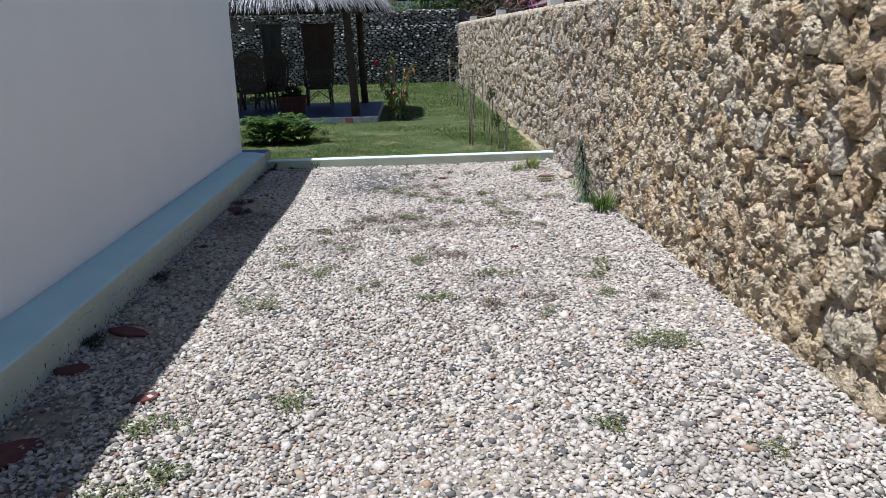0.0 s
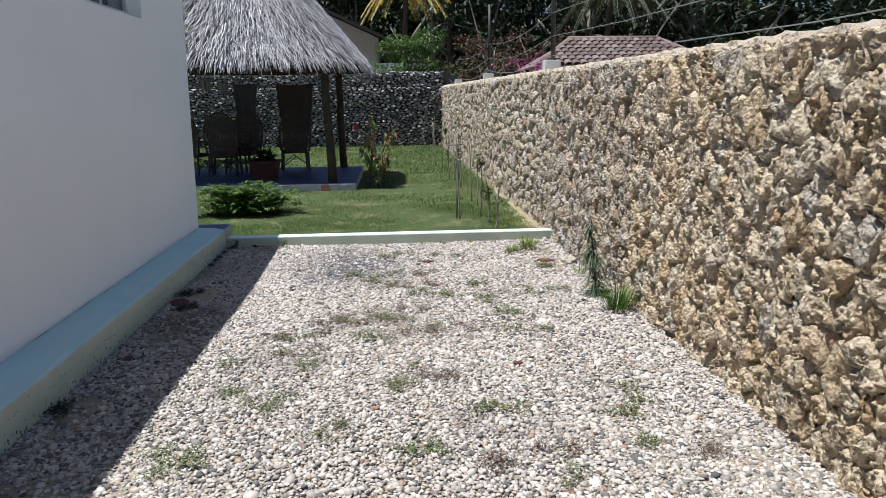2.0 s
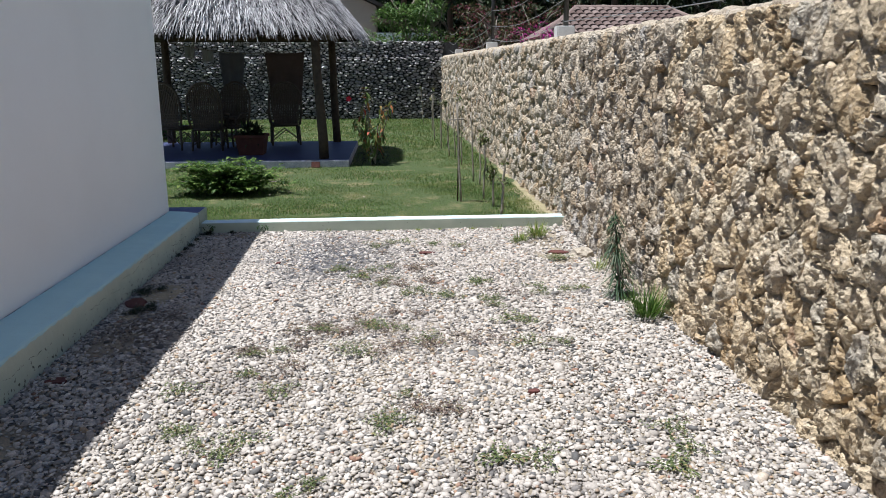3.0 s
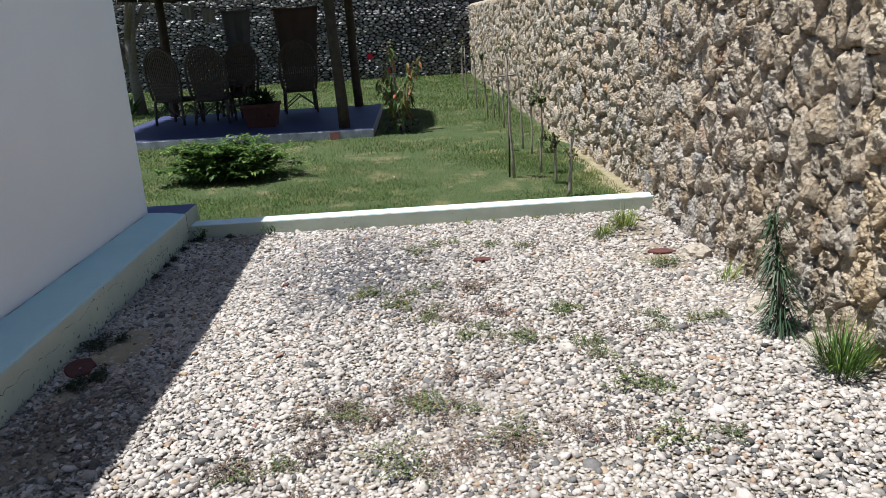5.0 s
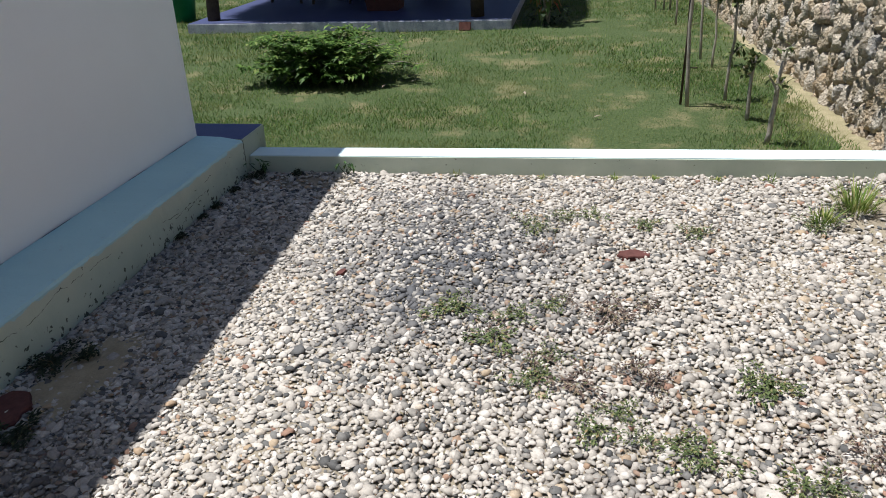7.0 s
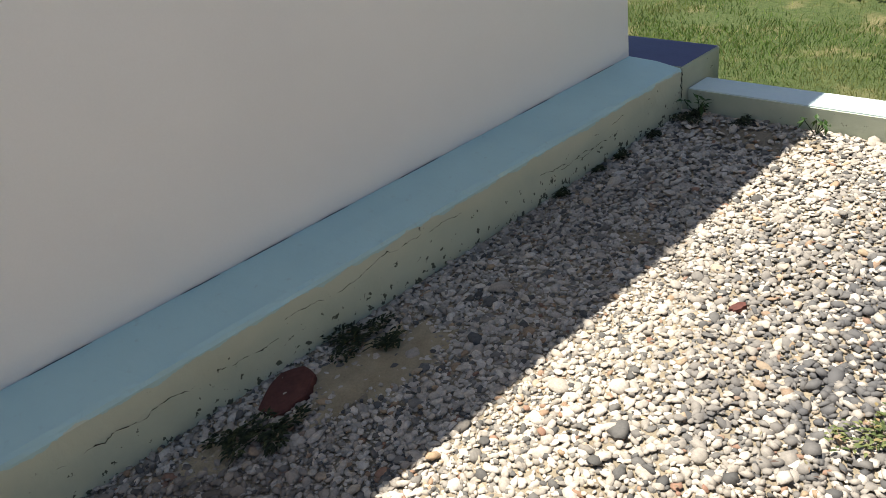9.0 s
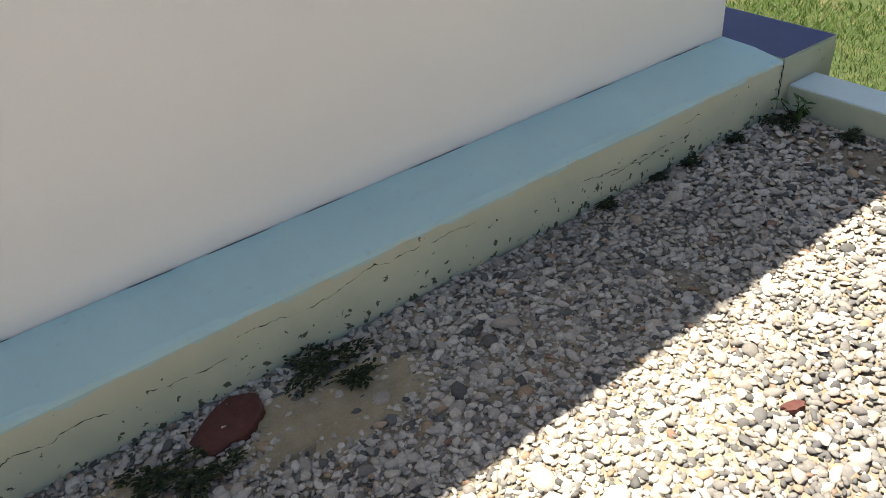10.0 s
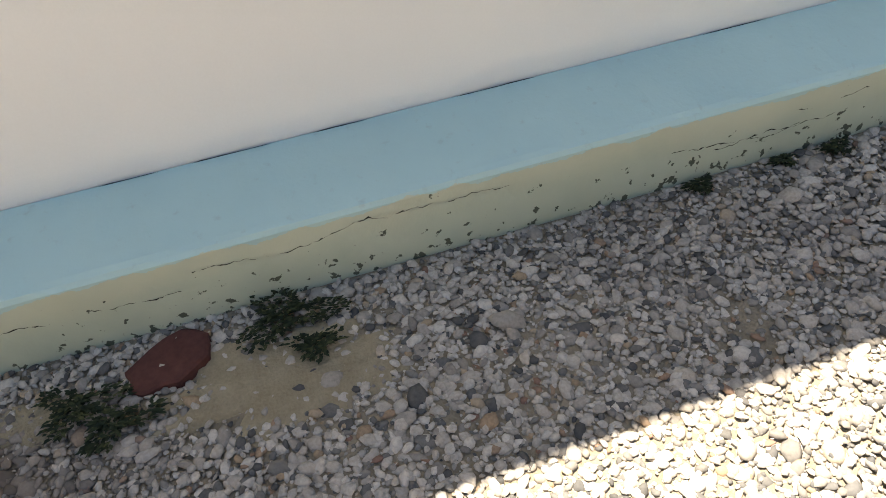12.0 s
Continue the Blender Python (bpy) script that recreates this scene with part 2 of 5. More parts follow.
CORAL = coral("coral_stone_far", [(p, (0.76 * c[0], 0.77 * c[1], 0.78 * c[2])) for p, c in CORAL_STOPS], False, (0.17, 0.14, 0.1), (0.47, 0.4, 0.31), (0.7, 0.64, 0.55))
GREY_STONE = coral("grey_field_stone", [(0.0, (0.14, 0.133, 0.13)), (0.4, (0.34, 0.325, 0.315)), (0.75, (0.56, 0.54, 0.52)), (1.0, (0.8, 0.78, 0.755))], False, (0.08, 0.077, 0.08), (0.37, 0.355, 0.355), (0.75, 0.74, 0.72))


def turf():
    m, b = shader("turf_ground", 0.95)
    c = ramp(m, noisy(m, 40.0, 4), [(0.3, (0.03, 0.052, 0.014)), (0.7, (0.075, 0.095, 0.032))])
    straw = ramp(m, noisy(m, 90.0, 4), [(0.3, (0.1, 0.09, 0.042)), (0.7, (0.23, 0.2, 0.1))])
    colour(m, b, mixed(m, ramp(m, noisy(m, 2.4, 5), [(0.52, (0, 0, 0)), (0.66, (0.85, 0.85, 0.85))]), c, straw))
    bump(m, b, noisy(m, 70.0, 5), 0.7, 0.02)
    return m


TURF = turf()
GRASS = island("grass_blades", [(0, (0.03, 0.06, 0.012)), (0.4, (0.075, 0.148, 0.026)), (0.75, (0.14, 0.225, 0.045)), (0.92, (0.22, 0.235, 0.08)), (1, (0.4, 0.33, 0.17))], 0.7, 0, (1.3, 0.5, 0.74, (0.23, 0.24, 0.08)), trans=0.3)


def mottled(m, scale, lo, hi):
    """Lighter and darker areas at a larger scale."""
    b = m.node_tree.nodes["Principled BSDF"]
    old = b.inputs["Base Color"].links[0].from_socket
    colour(m, b, mixed(m, 1.0, old, ramp(m, noisy(m, scale, 4), [(0.35, (lo, lo, lo)), (0.65, (hi, hi, hi))]), "MULTIPLY"))


mottled(GRASS, 1.4, 0.72, 1.15)
LEAF = island("dark_leaves", [(0, (0.02, 0.05, 0.012)), (0.5, (0.04, 0.09, 0.02)), (1, (0.075, 0.14, 0.035))], 0.5, trans=0.2)
LEAF_SHRUB = island("shrub_leaflets", [(0, (0.03, 0.065, 0.01)), (0.5, (0.065, 0.13, 0.02)), (0.85, (0.14, 0.225, 0.045)), (1, (0.24, 0.29, 0.08))], 0.55, trans=0.4)
LEAF_BRIGHT = island("bright_leaves", [(0, (0.03, 0.065, 0.012)), (0.5, (0.065, 0.13, 0.028)), (1, (0.14, 0.21, 0.06))], 0.5, trans=0.3)
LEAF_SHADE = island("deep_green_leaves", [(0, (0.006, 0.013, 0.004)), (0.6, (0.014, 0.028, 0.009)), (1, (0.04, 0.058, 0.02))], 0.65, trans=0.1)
LEAF_MOSS = island("mossy_growth", [(0, (0.008, 0.014, 0.006)), (0.7, (0.022, 0.032, 0.012)), (1, (0.06, 0.065, 0.025))], 0.8)
LEAF_RED = island("reddish_leaves", [(0, (0.03, 0.05, 0.018)), (0.4, (0.08, 0.08, 0.028)), (0.62, (0.12, 0.045, 0.03)), (0.82, (0.16, 0.022, 0.06)), (1, (0.07, 0.045, 0.025))], 0.6, trans=0.25)
LEAF_HIB = island("hibiscus_leaves", [(0, (0.05, 0.1, 0.02)), (0.45, (0.12, 0.17, 0.04)), (0.75, (0.24, 0.2, 0.06)), (0.9, (0.35, 0.14, 0.05)), (1, (0.4, 0.07, 0.04))], 0.6, trans=0.3)
LEAF_MAGENTA = island("magenta_bracts", [(0, (0.2, 0.01, 0.14)), (0.6, (0.4, 0.02, 0.26)), (1, (0.5, 0.05, 0.2))], 0.6, trans=0.3)
LEAF_PALM = island("palm_leaflets", [(0, (0.012, 0.02, 0.007)), (0.6, (0.03, 0.04, 0.014)), (0.9, (0.07, 0.08, 0.035)), (1, (0.25, 0.26, 0.2))], 0.5, trans=0.2)
LEAF_GOLD = island("yellowed_palm_leaflets", [(0, (0.2, 0.15, 0.02)), (0.5, (0.36, 0.27, 0.04)), (1, (0.5, 0.4, 0.1))], 0.5, trans=0.3)
LEAF_PINE = island("blue_green_needles", [(0, (0.02, 0.05, 0.02)), (0.5, (0.04, 0.085, 0.035)), (1, (0.1, 0.13, 0.07))], 0.5, trans=0.2)
LEAF_WEED = island("dusty_weed_leaves", [(0, (0.045, 0.065, 0.02)), (0.5, (0.095, 0.125, 0.042)), (0.85, (0.17, 0.185, 0.07)), (1, (0.28, 0.19, 0.095))], 0.7, trans=0.2)
LEAF_DRY = island("dry_brown_weed", [(0, (0.05, 0.032, 0.028)), (0.5, (0.12, 0.08, 0.062)), (0.85, (0.18, 0.13, 0.09)), (1, (0.16, 0.17, 0.08))], 0.8)
LEAF_TUFT = island("fresh_grass_tuft", [(0, (0.1, 0.17, 0.03)), (0.5, (0.2, 0.27, 0.06)), (1, (0.38, 0.36, 0.14))], 0.6, trans=0.3)
PETAL = island("red_petals", [(0, (0.5, 0.01, 0.03)), (1, (0.7, 0.03, 0.07))], 0.6, trans=0.3)
THATCH = island("grey_palm_thatch", [(0, (0.04, 0.037, 0.04)), (0.3, (0.2, 0.19, 0.195)), (0.65, (0.46, 0.445, 0.45)), (1, (0.74, 0.72, 0.72))], 0.9, 30.0)
# thatch darkened to near black: the shade under the roof as colour
THATCH_SHADED = plain("shaded_thatch_underside", (0.012, 0.01, 0.009), (0.035, 0.03, 0.025), 20.0, 0.95, 0.8, 0.02)


# ---- building helpers ----
def mesh_ob(name, verts, faces, mats, parent=None, label="", smooth=False, slots=None):
    me = bpy.data.meshes.new(name)
    me.from_pydata([tuple(v) for v in verts], [], faces)
    for m in mats if isinstance(mats, (list, tuple)) else [mats]:
        me.materials.append(m)
    if slots is not None:
        me.polygons.foreach_set("material_index", slots)
    if smooth:
        me.polygons.foreach_set("use_smooth", [True] * len(me.polygons))
    me.update()
    ob = new(name, me)
    if parent:
        ob.parent = parent
    if label:
        ob["label"] = label
    return ob


def part(name, geo, mat, parent, label="", smooth=False):
    return mesh_ob(name, geo[0], geo[1], mat, parent, label, smooth)


def thing(name, x, y, z, label, category, group="", rz=0.0, kind=""):
    ob = new(name)
    ob.empty_display_size = 0.1
    ob.matrix_world = pose(x, y, z, 0, 0, rz)
    return tagged(ob, label, category, group, kind)


def join(*geos):
    v, f = [], []
    for gv, gf in geos:
        k = len(v)
        v.extend(gv)
        f.extend([tuple(i + k for i in q) for q in gf])
    return v, f


def moved(geo, m):
    return [tuple(m @ Vector(p)) for p in geo[0]], geo[1]


def box(x0, x1, y0, y1, z0, z1, bev=0.0, seg=1):
    bm = bmesh.new()
    bmesh.ops.create_cube(bm, size=1.0)
    for v in bm.verts:
        v.co = Vector(((x0 + x1) / 2 + v.co.x * (x1 - x0), (y0 + y1) / 2 + v.co.y * (y1 - y0), (z0 + z1) / 2 + v.co.z * (z1 - z0)))
    if bev:
        bmesh.ops.bevel(bm, geom=bm.edges[:], offset=bev, segments=seg, affect="EDGES")
    bm.verts.index_update()
    geo = [tuple(v.co) for v in bm.verts], [tuple(v.index for v in q.verts) for q in bm.faces]
    bm.free()
    return geo


def tube(points, radii, n=8):
    pts = [Vector(p) for p in points]
    if not isinstance(radii, (list, tuple)):
        radii = [radii] * len(pts)
    v, f = [], []
    for i, (p, r) in enumerate(zip(pts, radii)):
        d = (pts[min(i + 1, len(pts) - 1)] - pts[max(i - 1, 0)]).normalized()
        a = d.cross(Vector((0.31, 0.95, 0.11))).normalized()
        b = d.cross(a)
        for k in range(n):
            t = 2 * math.pi * k / n
            v.append(tuple(p + r * (math.cos(t) * a + math.sin(t) * b)))
    for i in range(len(pts) - 1):
        for k in range(n):
            k2 = (k + 1) % n
            f.append((i * n + k, i * n + k2, (i + 1) * n + k2, (i + 1) * n + k))
    f.append(tuple(range(n))[::-1])
    f.append(tuple((len(pts) - 1) * n + k for k in range(n)))
    return v, f


def lathe(profile, n=20):
    v, f = [], []
    for r, z in profile:
        for k in range(n):
            t = 2 * math.pi * k / n
            v.append((r * math.cos(t), r * math.sin(t), z))
    for i in range(len(profile) - 1):
        for k in range(n):
            k2 = (k + 1) % n
            f.append((i * n + k, i * n + k2, (i + 1) * n + k2, (i + 1) * n + k))
    return v, f


def leaf(v, f, base, way, length, width, droop=0.2, up=None):
    """A folded leaf of four triangles that starts at base."""
    way = way.normalized()
    side = way.cross(up if up else Vector((0.1, 0.05, 1.0)))
    side = side.normalized() if side.length > 1e-4 else Vector((1, 0, 0))
    top = side.cross(way)
    k = len(v)
    mid = base + way * length * 0.45 - Vector((0, 0, droop * length * 0.15))
    tip = base + way * length - Vector((0, 0, droop * length))
    v += [tuple(base), tuple(mid + side * width / 2 + top * width * 0.12), tuple(tip), tuple(mid - side * width / 2 + top * width * 0.12), tuple(mid)]
    f += [(k, k + 1, k + 4), (k + 1, k + 2, k + 4), (k + 2, k + 3, k + 4), (k + 3, k, k + 4)]


def rand_way(rng, lift=0.0):
    t, z = rng.uniform(0, 2 * math.pi), rng.uniform(-1, 1)
    s = math.sqrt(1 - z * z)
    return Vector((s * math.cos(t), s * math.sin(t), z + lift))


def lump(rng, rx, ry, rz, sub=2, rough=0.25, freq=2.2):
    """A rough rock with its base at z = 0."""
    bm = bmesh.new()
    bmesh.ops.create_icosphere(bm, subdivisions=sub, radius=1.0)
    off = Vector((rng.uniform(0, 50), rng.uniform(0, 50), 0))
    for q in bm.verts:
        k = 1 + rough * noise.fractal(q.co * freq + off, 1.0, 2.0, 3)
        q.co = Vector((q.co.x * rx * k, q.co.y * ry * k, max(-0.2, q.co.z * k) * rz))
    geo = [tuple(q.co) for q in bm.verts], [tuple(w.index for w in q.verts) for q in bm.faces]
    bm.free()
    return geo


# ---- structure: ground, house, kerb ----
GRAVEL_END, KERB0, KERB1, KERB_Z, LAWN_Z = 10.05, 10.05, 10.22, 0.107, 0.035
HOUSE_X, HOUSE_Y, PLINTH_X, ROOF_Z = -1.95, 10.0, -1.667, 2.95


def shear(geo):
    """The house stands a trace out of square with the kerb."""
    return [(x + 0.0035 * (HOUSE_Y - y), y, z) for x, y, z in geo[0]], geo[1]


def wall_face(y):
    """x of the rough stone wall's face."""
    return 2.085 - 0.0083 * y


tagged(mesh_ob("ground", [(-1500, -1500, -0.06), (1500, -1500, -0.06), (1500, 1500, -0.06), (-1500, 1500, -0.06)], [(0, 1, 2, 3)], SOIL), "sandy bare earth reaching to the horizon", "ground", kind="structure")


def sheet(x0, x1, y0, y1, z, nx, ny, amp, freq):
    v, f = [], []
    for j in range(ny + 1):
        for i in range(nx + 1):
            x, y = x0 + (x1 - x0) * i / nx, y0 + (y1 - y0) * j / ny
            v.append((x, y, z + amp * noise.fractal(Vector((x * freq, y * freq, 3.0)), 1.0, 2.0, 3)))
    for j in range(ny):
        for i in range(nx):
            k = j * (nx + 1) + i
            f.append((k, k + 1, k + nx + 2, k + nx + 1))
    return v, f


tagged(mesh_ob("gravel_bed", *sheet(PLINTH_X - 0.05, 2.3, -4.0, GRAVEL_END + 0.13, -0.003, 60, 200, 0.004, 1.5), DIRT, smooth=True), "sandy brown earth bed under the white gravel drive", "ground", kind="structure")
tagged(mesh_ob("lawn", *sheet(-14.0, 2.3, KERB1 - 0.04, 27.9, LAWN_Z, 80, 100, 0.02, 0.7), TURF, smooth=True), "short dry-patched green lawn beyond the low kerb", "lawn", kind="structure")

# house
WIN_Y0, WIN_Y1, WIN_Z0, WIN_Z1 = 6.35, 8.6, 2.32, 2.74
x0, x1 = HOUSE_X - 0.2, HOUSE_X
wall_geo = join(box(x0, x1, -6, HOUSE_Y, -0.05, WIN_Z0), box(x0, x1, -6, HOUSE_Y, WIN_Z1, ROOF_Z - 0.15), box(x0, x1, -6, WIN_Y0, WIN_Z0, WIN_Z1), box(x0, x1, WIN_Y1, HOUSE_Y, WIN_Z0, WIN_Z1))
tagged(mesh_ob("wall_east", *shear(wall_geo), PLASTER), "white plastered house wall above a pale blue plinth", "wall", kind="structure")
tagged(mesh_ob("wall_north", *box(-8, x0, HOUSE_Y - 0.2, HOUSE_Y, -0.05, ROOF_Z - 0.15), PLASTER), "white plastered gable end wall of the house", "wall", kind="structure")
tagged(mesh_ob("wall_south", *box(-8, x0, -6, -5.8, -0.05, ROOF_Z - 0.15), PLASTER), "white plastered back wall of the house", "wall", kind="structure")
tagged(mesh_ob("wall_west", *box(-8.2, -8, -6, HOUSE_Y, -0.05, ROOF_Z - 0.15), PLASTER), "white plastered side wall of the house", "wall", kind="structure")
# unseen roof slab: bulge and end overhang are added to fit its cast shadow
slab_v, slab_f, SLAB_N = [], [], 40
for j in range(SLAB_N + 1):
    y = -6 + (HOUSE_Y + 6.2) * j / SLAB_N
    x = HOUSE_X + 0.045 * math.exp(-((y - 7.6) / 1.6) ** 2)
    slab_v += [(-8.2, y, ROOF_Z - 0.15), (x, y, ROOF_Z - 0.15), (x, y, ROOF_Z), (-8.2, y, ROOF_Z)]
for j in range(SLAB_N):
    slab_f += [(4 * j + a, 4 * j + 4 + a, 4 * j + 4 + (a + 1) % 4, 4 * j + (a + 1) % 4) for a in range(4)]
slab_f += [(0, 1, 2, 3), tuple(4 * SLAB_N + a for a in (3, 2, 1, 0))]
tagged(mesh_ob("ceiling", slab_v, slab_f, PLASTER), "unseen flat white roof slab of the house, its edge shaped to place the shadow", "roof", kind="structure")

window = thing("window_1", HOUSE_X, 0, 0, "sliding window with dark panes in a pale frame, set deep in the white wall", "window", kind="structure")
fx0, fx1 = -0.17, -0.11
part("window_frame", shear(join(box(fx0, fx1, WIN_Y0, WIN_Y1, WIN_Z0 + 0.002, WIN_Z0 + 0.05), box(fx0, fx1, WIN_Y0, WIN_Y1, WIN_Z1 - 0.05, WIN_Z1 - 0.002), box(fx0, fx1, WIN_Y0 + 0.002, WIN_Y0 + 0.05, WIN_Z0 + 0.05, WIN_Z1 - 0.05), box(fx0, fx1, WIN_Y1 - 0.05, WIN_Y1 - 0.002, WIN_Z0 + 0.05, WIN_Z1 - 0.05),
     box(fx0, fx1, 7.44, 7.51, WIN_Z0 + 0.05, WIN_Z1 - 0.05))), WHITE_FRAME, window)
for a, b in ((WIN_Y0 + 0.05, 6.9), (6.94, 7.44), (7.51, 8.0), (8.04, WIN_Y1 - 0.05)):
    part("pane", shear(box(-0.145, -0.139, a, b, WIN_Z0 + 0.05, WIN_Z1 - 0.05)), GLASS, window)
for a in (6.92, 8.02):
    part("mullion", shear(box(-0.155, -0.13, a - 0.02, a + 0.02, WIN_Z0 + 0.05, WIN_Z1 - 0.05)), WHITE_FRAME, window)

# plinth along the house, its top falling slightly outwards
prof = [(HOUSE_X + 0.002, 0.242), (-1.80, 0.235), (-1.69, 0.222), (-1.674, 0.217), (PLINTH_X, 0.205), (PLINTH_X, 0.12), (PLINTH_X, 0.03), (PLINTH_X, -0.05)]
pv, pf = [], []
NY = 320
for j in range(NY + 1):
    y = -6 + (HOUSE_Y + 6) * j / NY
    for i, (px, pz) in enumerate(prof):
        w = 0.0 if i == 0 else 0.004 * noise.fractal(Vector((i * 1.7, y * 6.0, 2.0)), 1.0, 2.0, 3)
        pv.append((px + w, y, pz + w * (i < 5)))
for j in range(NY):
    for i in range(len(prof) - 1):
        k = j * len(prof) + i
        pf.append((k, k + 1, k + len(prof) + 1, k + len(prof)))
plinth = tagged(mesh_ob("plinth", *shear((pv, pf)), PLINTH, smooth=False), "pale blue painted plinth with a flaking greenish face", "plinth", kind="structure")
# return of the plinth round the corner, with an indigo top
g = box(-8.2, PLINTH_X + 0.002, HOUSE_Y, HOUSE_Y + 0.34, -0.05, 0.222, 0.006, 2)
me_slots = [0 if sum(g[0][i][2] for i in q) / len(q) > 0.2199 else 1 for q in g[1]]
tagged(mesh_ob("plinth_return", *g, [INDIGO, KERB_FACE], slots=me_slots), "indigo painted step round the house corner with greenish sides", "plinth", kind="structure")
g = box(PLINTH_X + 0.003, 2.2, KERB0, KERB1, -0.05, KERB_Z, 0.006, 2)
g = [(a, b + 0.02 * (a - PLINTH_X), c) for a, b, c in g[0]], g[1]
me_slots = [0 if sum(g[0][i][2] for i in q) / len(q) > KERB_Z - 0.004 else 1 for q in g[1]]
tagged(mesh_ob("kerb", *g, [KERB_TOP, KERB_FACE], slots=me_slots), "low painted concrete kerb between gravel and lawn", "kerb", kind="structure")


v, f = [], []
for j in range(41):
    y = 10.26 + 0.11 * j
    e = noise.fractal(Vector((y * 1.9, 4.0, 0)), 1.0, 2.0, 4)
    v += [(1.76 + 0.22 * e + 0.03 * (y - 10), y, LAWN_Z - 0.012), (1.87 + 0.12 * e + 0.015 * (y - 10), y, LAWN_Z + 0.006), (wall_face(y) + 0.1, y, LAWN_Z + 0.014)]
for j in range(40):
    for i in range(2):
        f.append((j * 3 + i, j * 3 + i + 1, j * 3 + i + 4, j * 3 + i + 3))
tagged(mesh_ob("bare_strip", v, f, STRAW, smooth=True), "bare sandy strip between the lawn and the stone wall", "sand", kind="structure")


# ---- rubble stone walls ----
def cells(rng, w, h, s, drop=0.22, big=0.0):
    """Voronoi cells of scattered points on a w by h rectangle: (centre, polygon)."""
    pts = []
    rows = int(h / (s * 0.87)) + 1
    for j in range(rows):
        for i in range(int(w / s) + 1):
            if rng.random() < drop:
                continue
            pts.append(((i + 0.5 * (j % 2) + rng.uniform(-0.42, 0.42)) * s, (j + 0.5 + rng.uniform(-0.4, 0.4)) * h / rows))
    if big:
        # some stones take the room of their neighbours
        seeds = [p for p in pts if rng.random() < big]
        pts = [p for p in pts if all(p is q or abs(p[0] - q[0]) > 1.25 * s or abs(p[1] - q[1]) > 1.2 * s for q in seeds)]
    grid = {}
    for k, (a, b) in enumerate(pts):
        grid.setdefault((int(a // (2 * s)), int(b // (2 * s))), []).append(k)
    out = []
    for k, (a, b) in enumerate(pts):
        poly = [(max(a - 1.7 * s, 0), max(b - 1.7 * s, 0)), (min(a + 1.7 * s, w), max(b - 1.7 * s, 0)), (min(a + 1.7 * s, w), min(b + 1.7 * s, h)), (max(a - 1.7 * s, 0), min(b + 1.7 * s, h))]
        ga, gb = int(a // (2 * s)), int(b // (2 * s))
        for da in (-1, 0, 1):
            for db in (-1, 0, 1):
                for q in grid.get((ga + da, gb + db), ()):
                    if q == k or len(poly) < 3:
                        continue
                    qa, qb = pts[q]
                    nx, ny = qa - a, qb - b
                    lim = nx * (a + qa) / 2 + ny * (b + qb) / 2
                    cut = []
                    for i in range(len(poly)):
                        p1, p2 = poly[i], poly[(i + 1) % len(poly)]
                        d1, d2 = nx * p1[0] + ny * p1[1] - lim, nx * p2[0] + ny * p2[1] - lim
                        if d1 <= 0:
                            cut.append(p1)
                        if d1 * d2 < 0:
                            t = d1 / (d1 - d2)
                            cut.append((p1[0] + t * (p2[0] - p1[0]), p1[1] + t * (p2[1] - p1[1])))
                    poly = cut
        if len(poly) >= 3:
            out.append((sum(p[0] for p in poly) / len(poly), sum(p[1] for p in poly) / len(poly), poly))
    return out


def stone(rng, cu, cv, poly, place, spokes, rings, depth, rough, tight=1.0):
    """One rubble stone in its cell. place(u, v, d) maps along, up and out of the wall to the world."""
    n = len(poly)
    dep = depth * rng.uniform(0.55, 1.3)
    tilt_u, tilt_v = rng.uniform(-0.2, 0.2), rng.uniform(-0.25, 0.12)
    v, f = [], []
    seed = Vector((rng.uniform(0, 90), rng.uniform(0, 90), rng.uniform(0, 90)))
    gap = rng.uniform(tight - 0.035, tight)
    for (s, d) in rings:
        for k in range(spokes):
            t = 2 * math.pi * k / spokes
            ca, sa = math.cos(t), math.sin(t)
            best = 9.0
            for i in range(n):
                (ax, ay), (bx, by) = poly[i], poly[(i + 1) % n]
                ex, ey = bx - ax, by - ay
                den = ca * ey - sa * ex
                if abs(den) > 1e-9:
                    r = ((ax - cu) * ey - (ay - cv) * ex) / den
                    if 0 < r < best:
                        best = r
            r = best * s * gap
            u, w = cu + r * ca, cv + r * sa
            e = noise.fractal(Vector((u * 20.0, w * 9.0, d * 12.0)) + seed, 0.8, 2.1, 4)
            e2 = noise.cell(Vector((u * 16.0 + 2.0 * e, w * 9.0 + 1.5 * e, 0)) + seed) - 0.5
            e3 = noise.fractal(Vector((u * 60.0, w * 34.0, d * 40.0)) + seed, 0.7, 2.1, 2)
            out = dep * d + (rough * e + 0.4 * rough * e2 + 0.55 * rough * e3) * (0.3 + d) + d * (tilt_u * (u - cu) + tilt_v * (w - cv))
            v.append(place(u + 0.35 * rough * e * s, w + 0.35 * rough * e2 * s, out if d >= 0 else d * 0.08))
    m = len(rings)
    v.append(place(cu, cv, dep + rough * noise.noise(seed)))
    for i in range(m - 1):
        for k in range(spokes):
            k2 = (k + 1) % spokes
            f.append((i * spokes + k, i * spokes + k2, (i + 1) * spokes + k2, (i + 1) * spokes + k))
    for k in range(spokes):
        f.append(((m - 1) * spokes + k, (m - 1) * spokes + (k + 1) % spokes, m * spokes))
    return v, f


FINE = [(1.0, -0.6), (1.0, 0.12), (0.985, 0.42), (0.93, 0.68), (0.82, 0.85), (0.68, 0.93), (0.52, 0.97), (0.36, 1.0), (0.18, 1.0)]
COARSE = [(1.0, -0.6), (0.97, 0.25), (0.82, 0.8), (0.45, 1.0)]
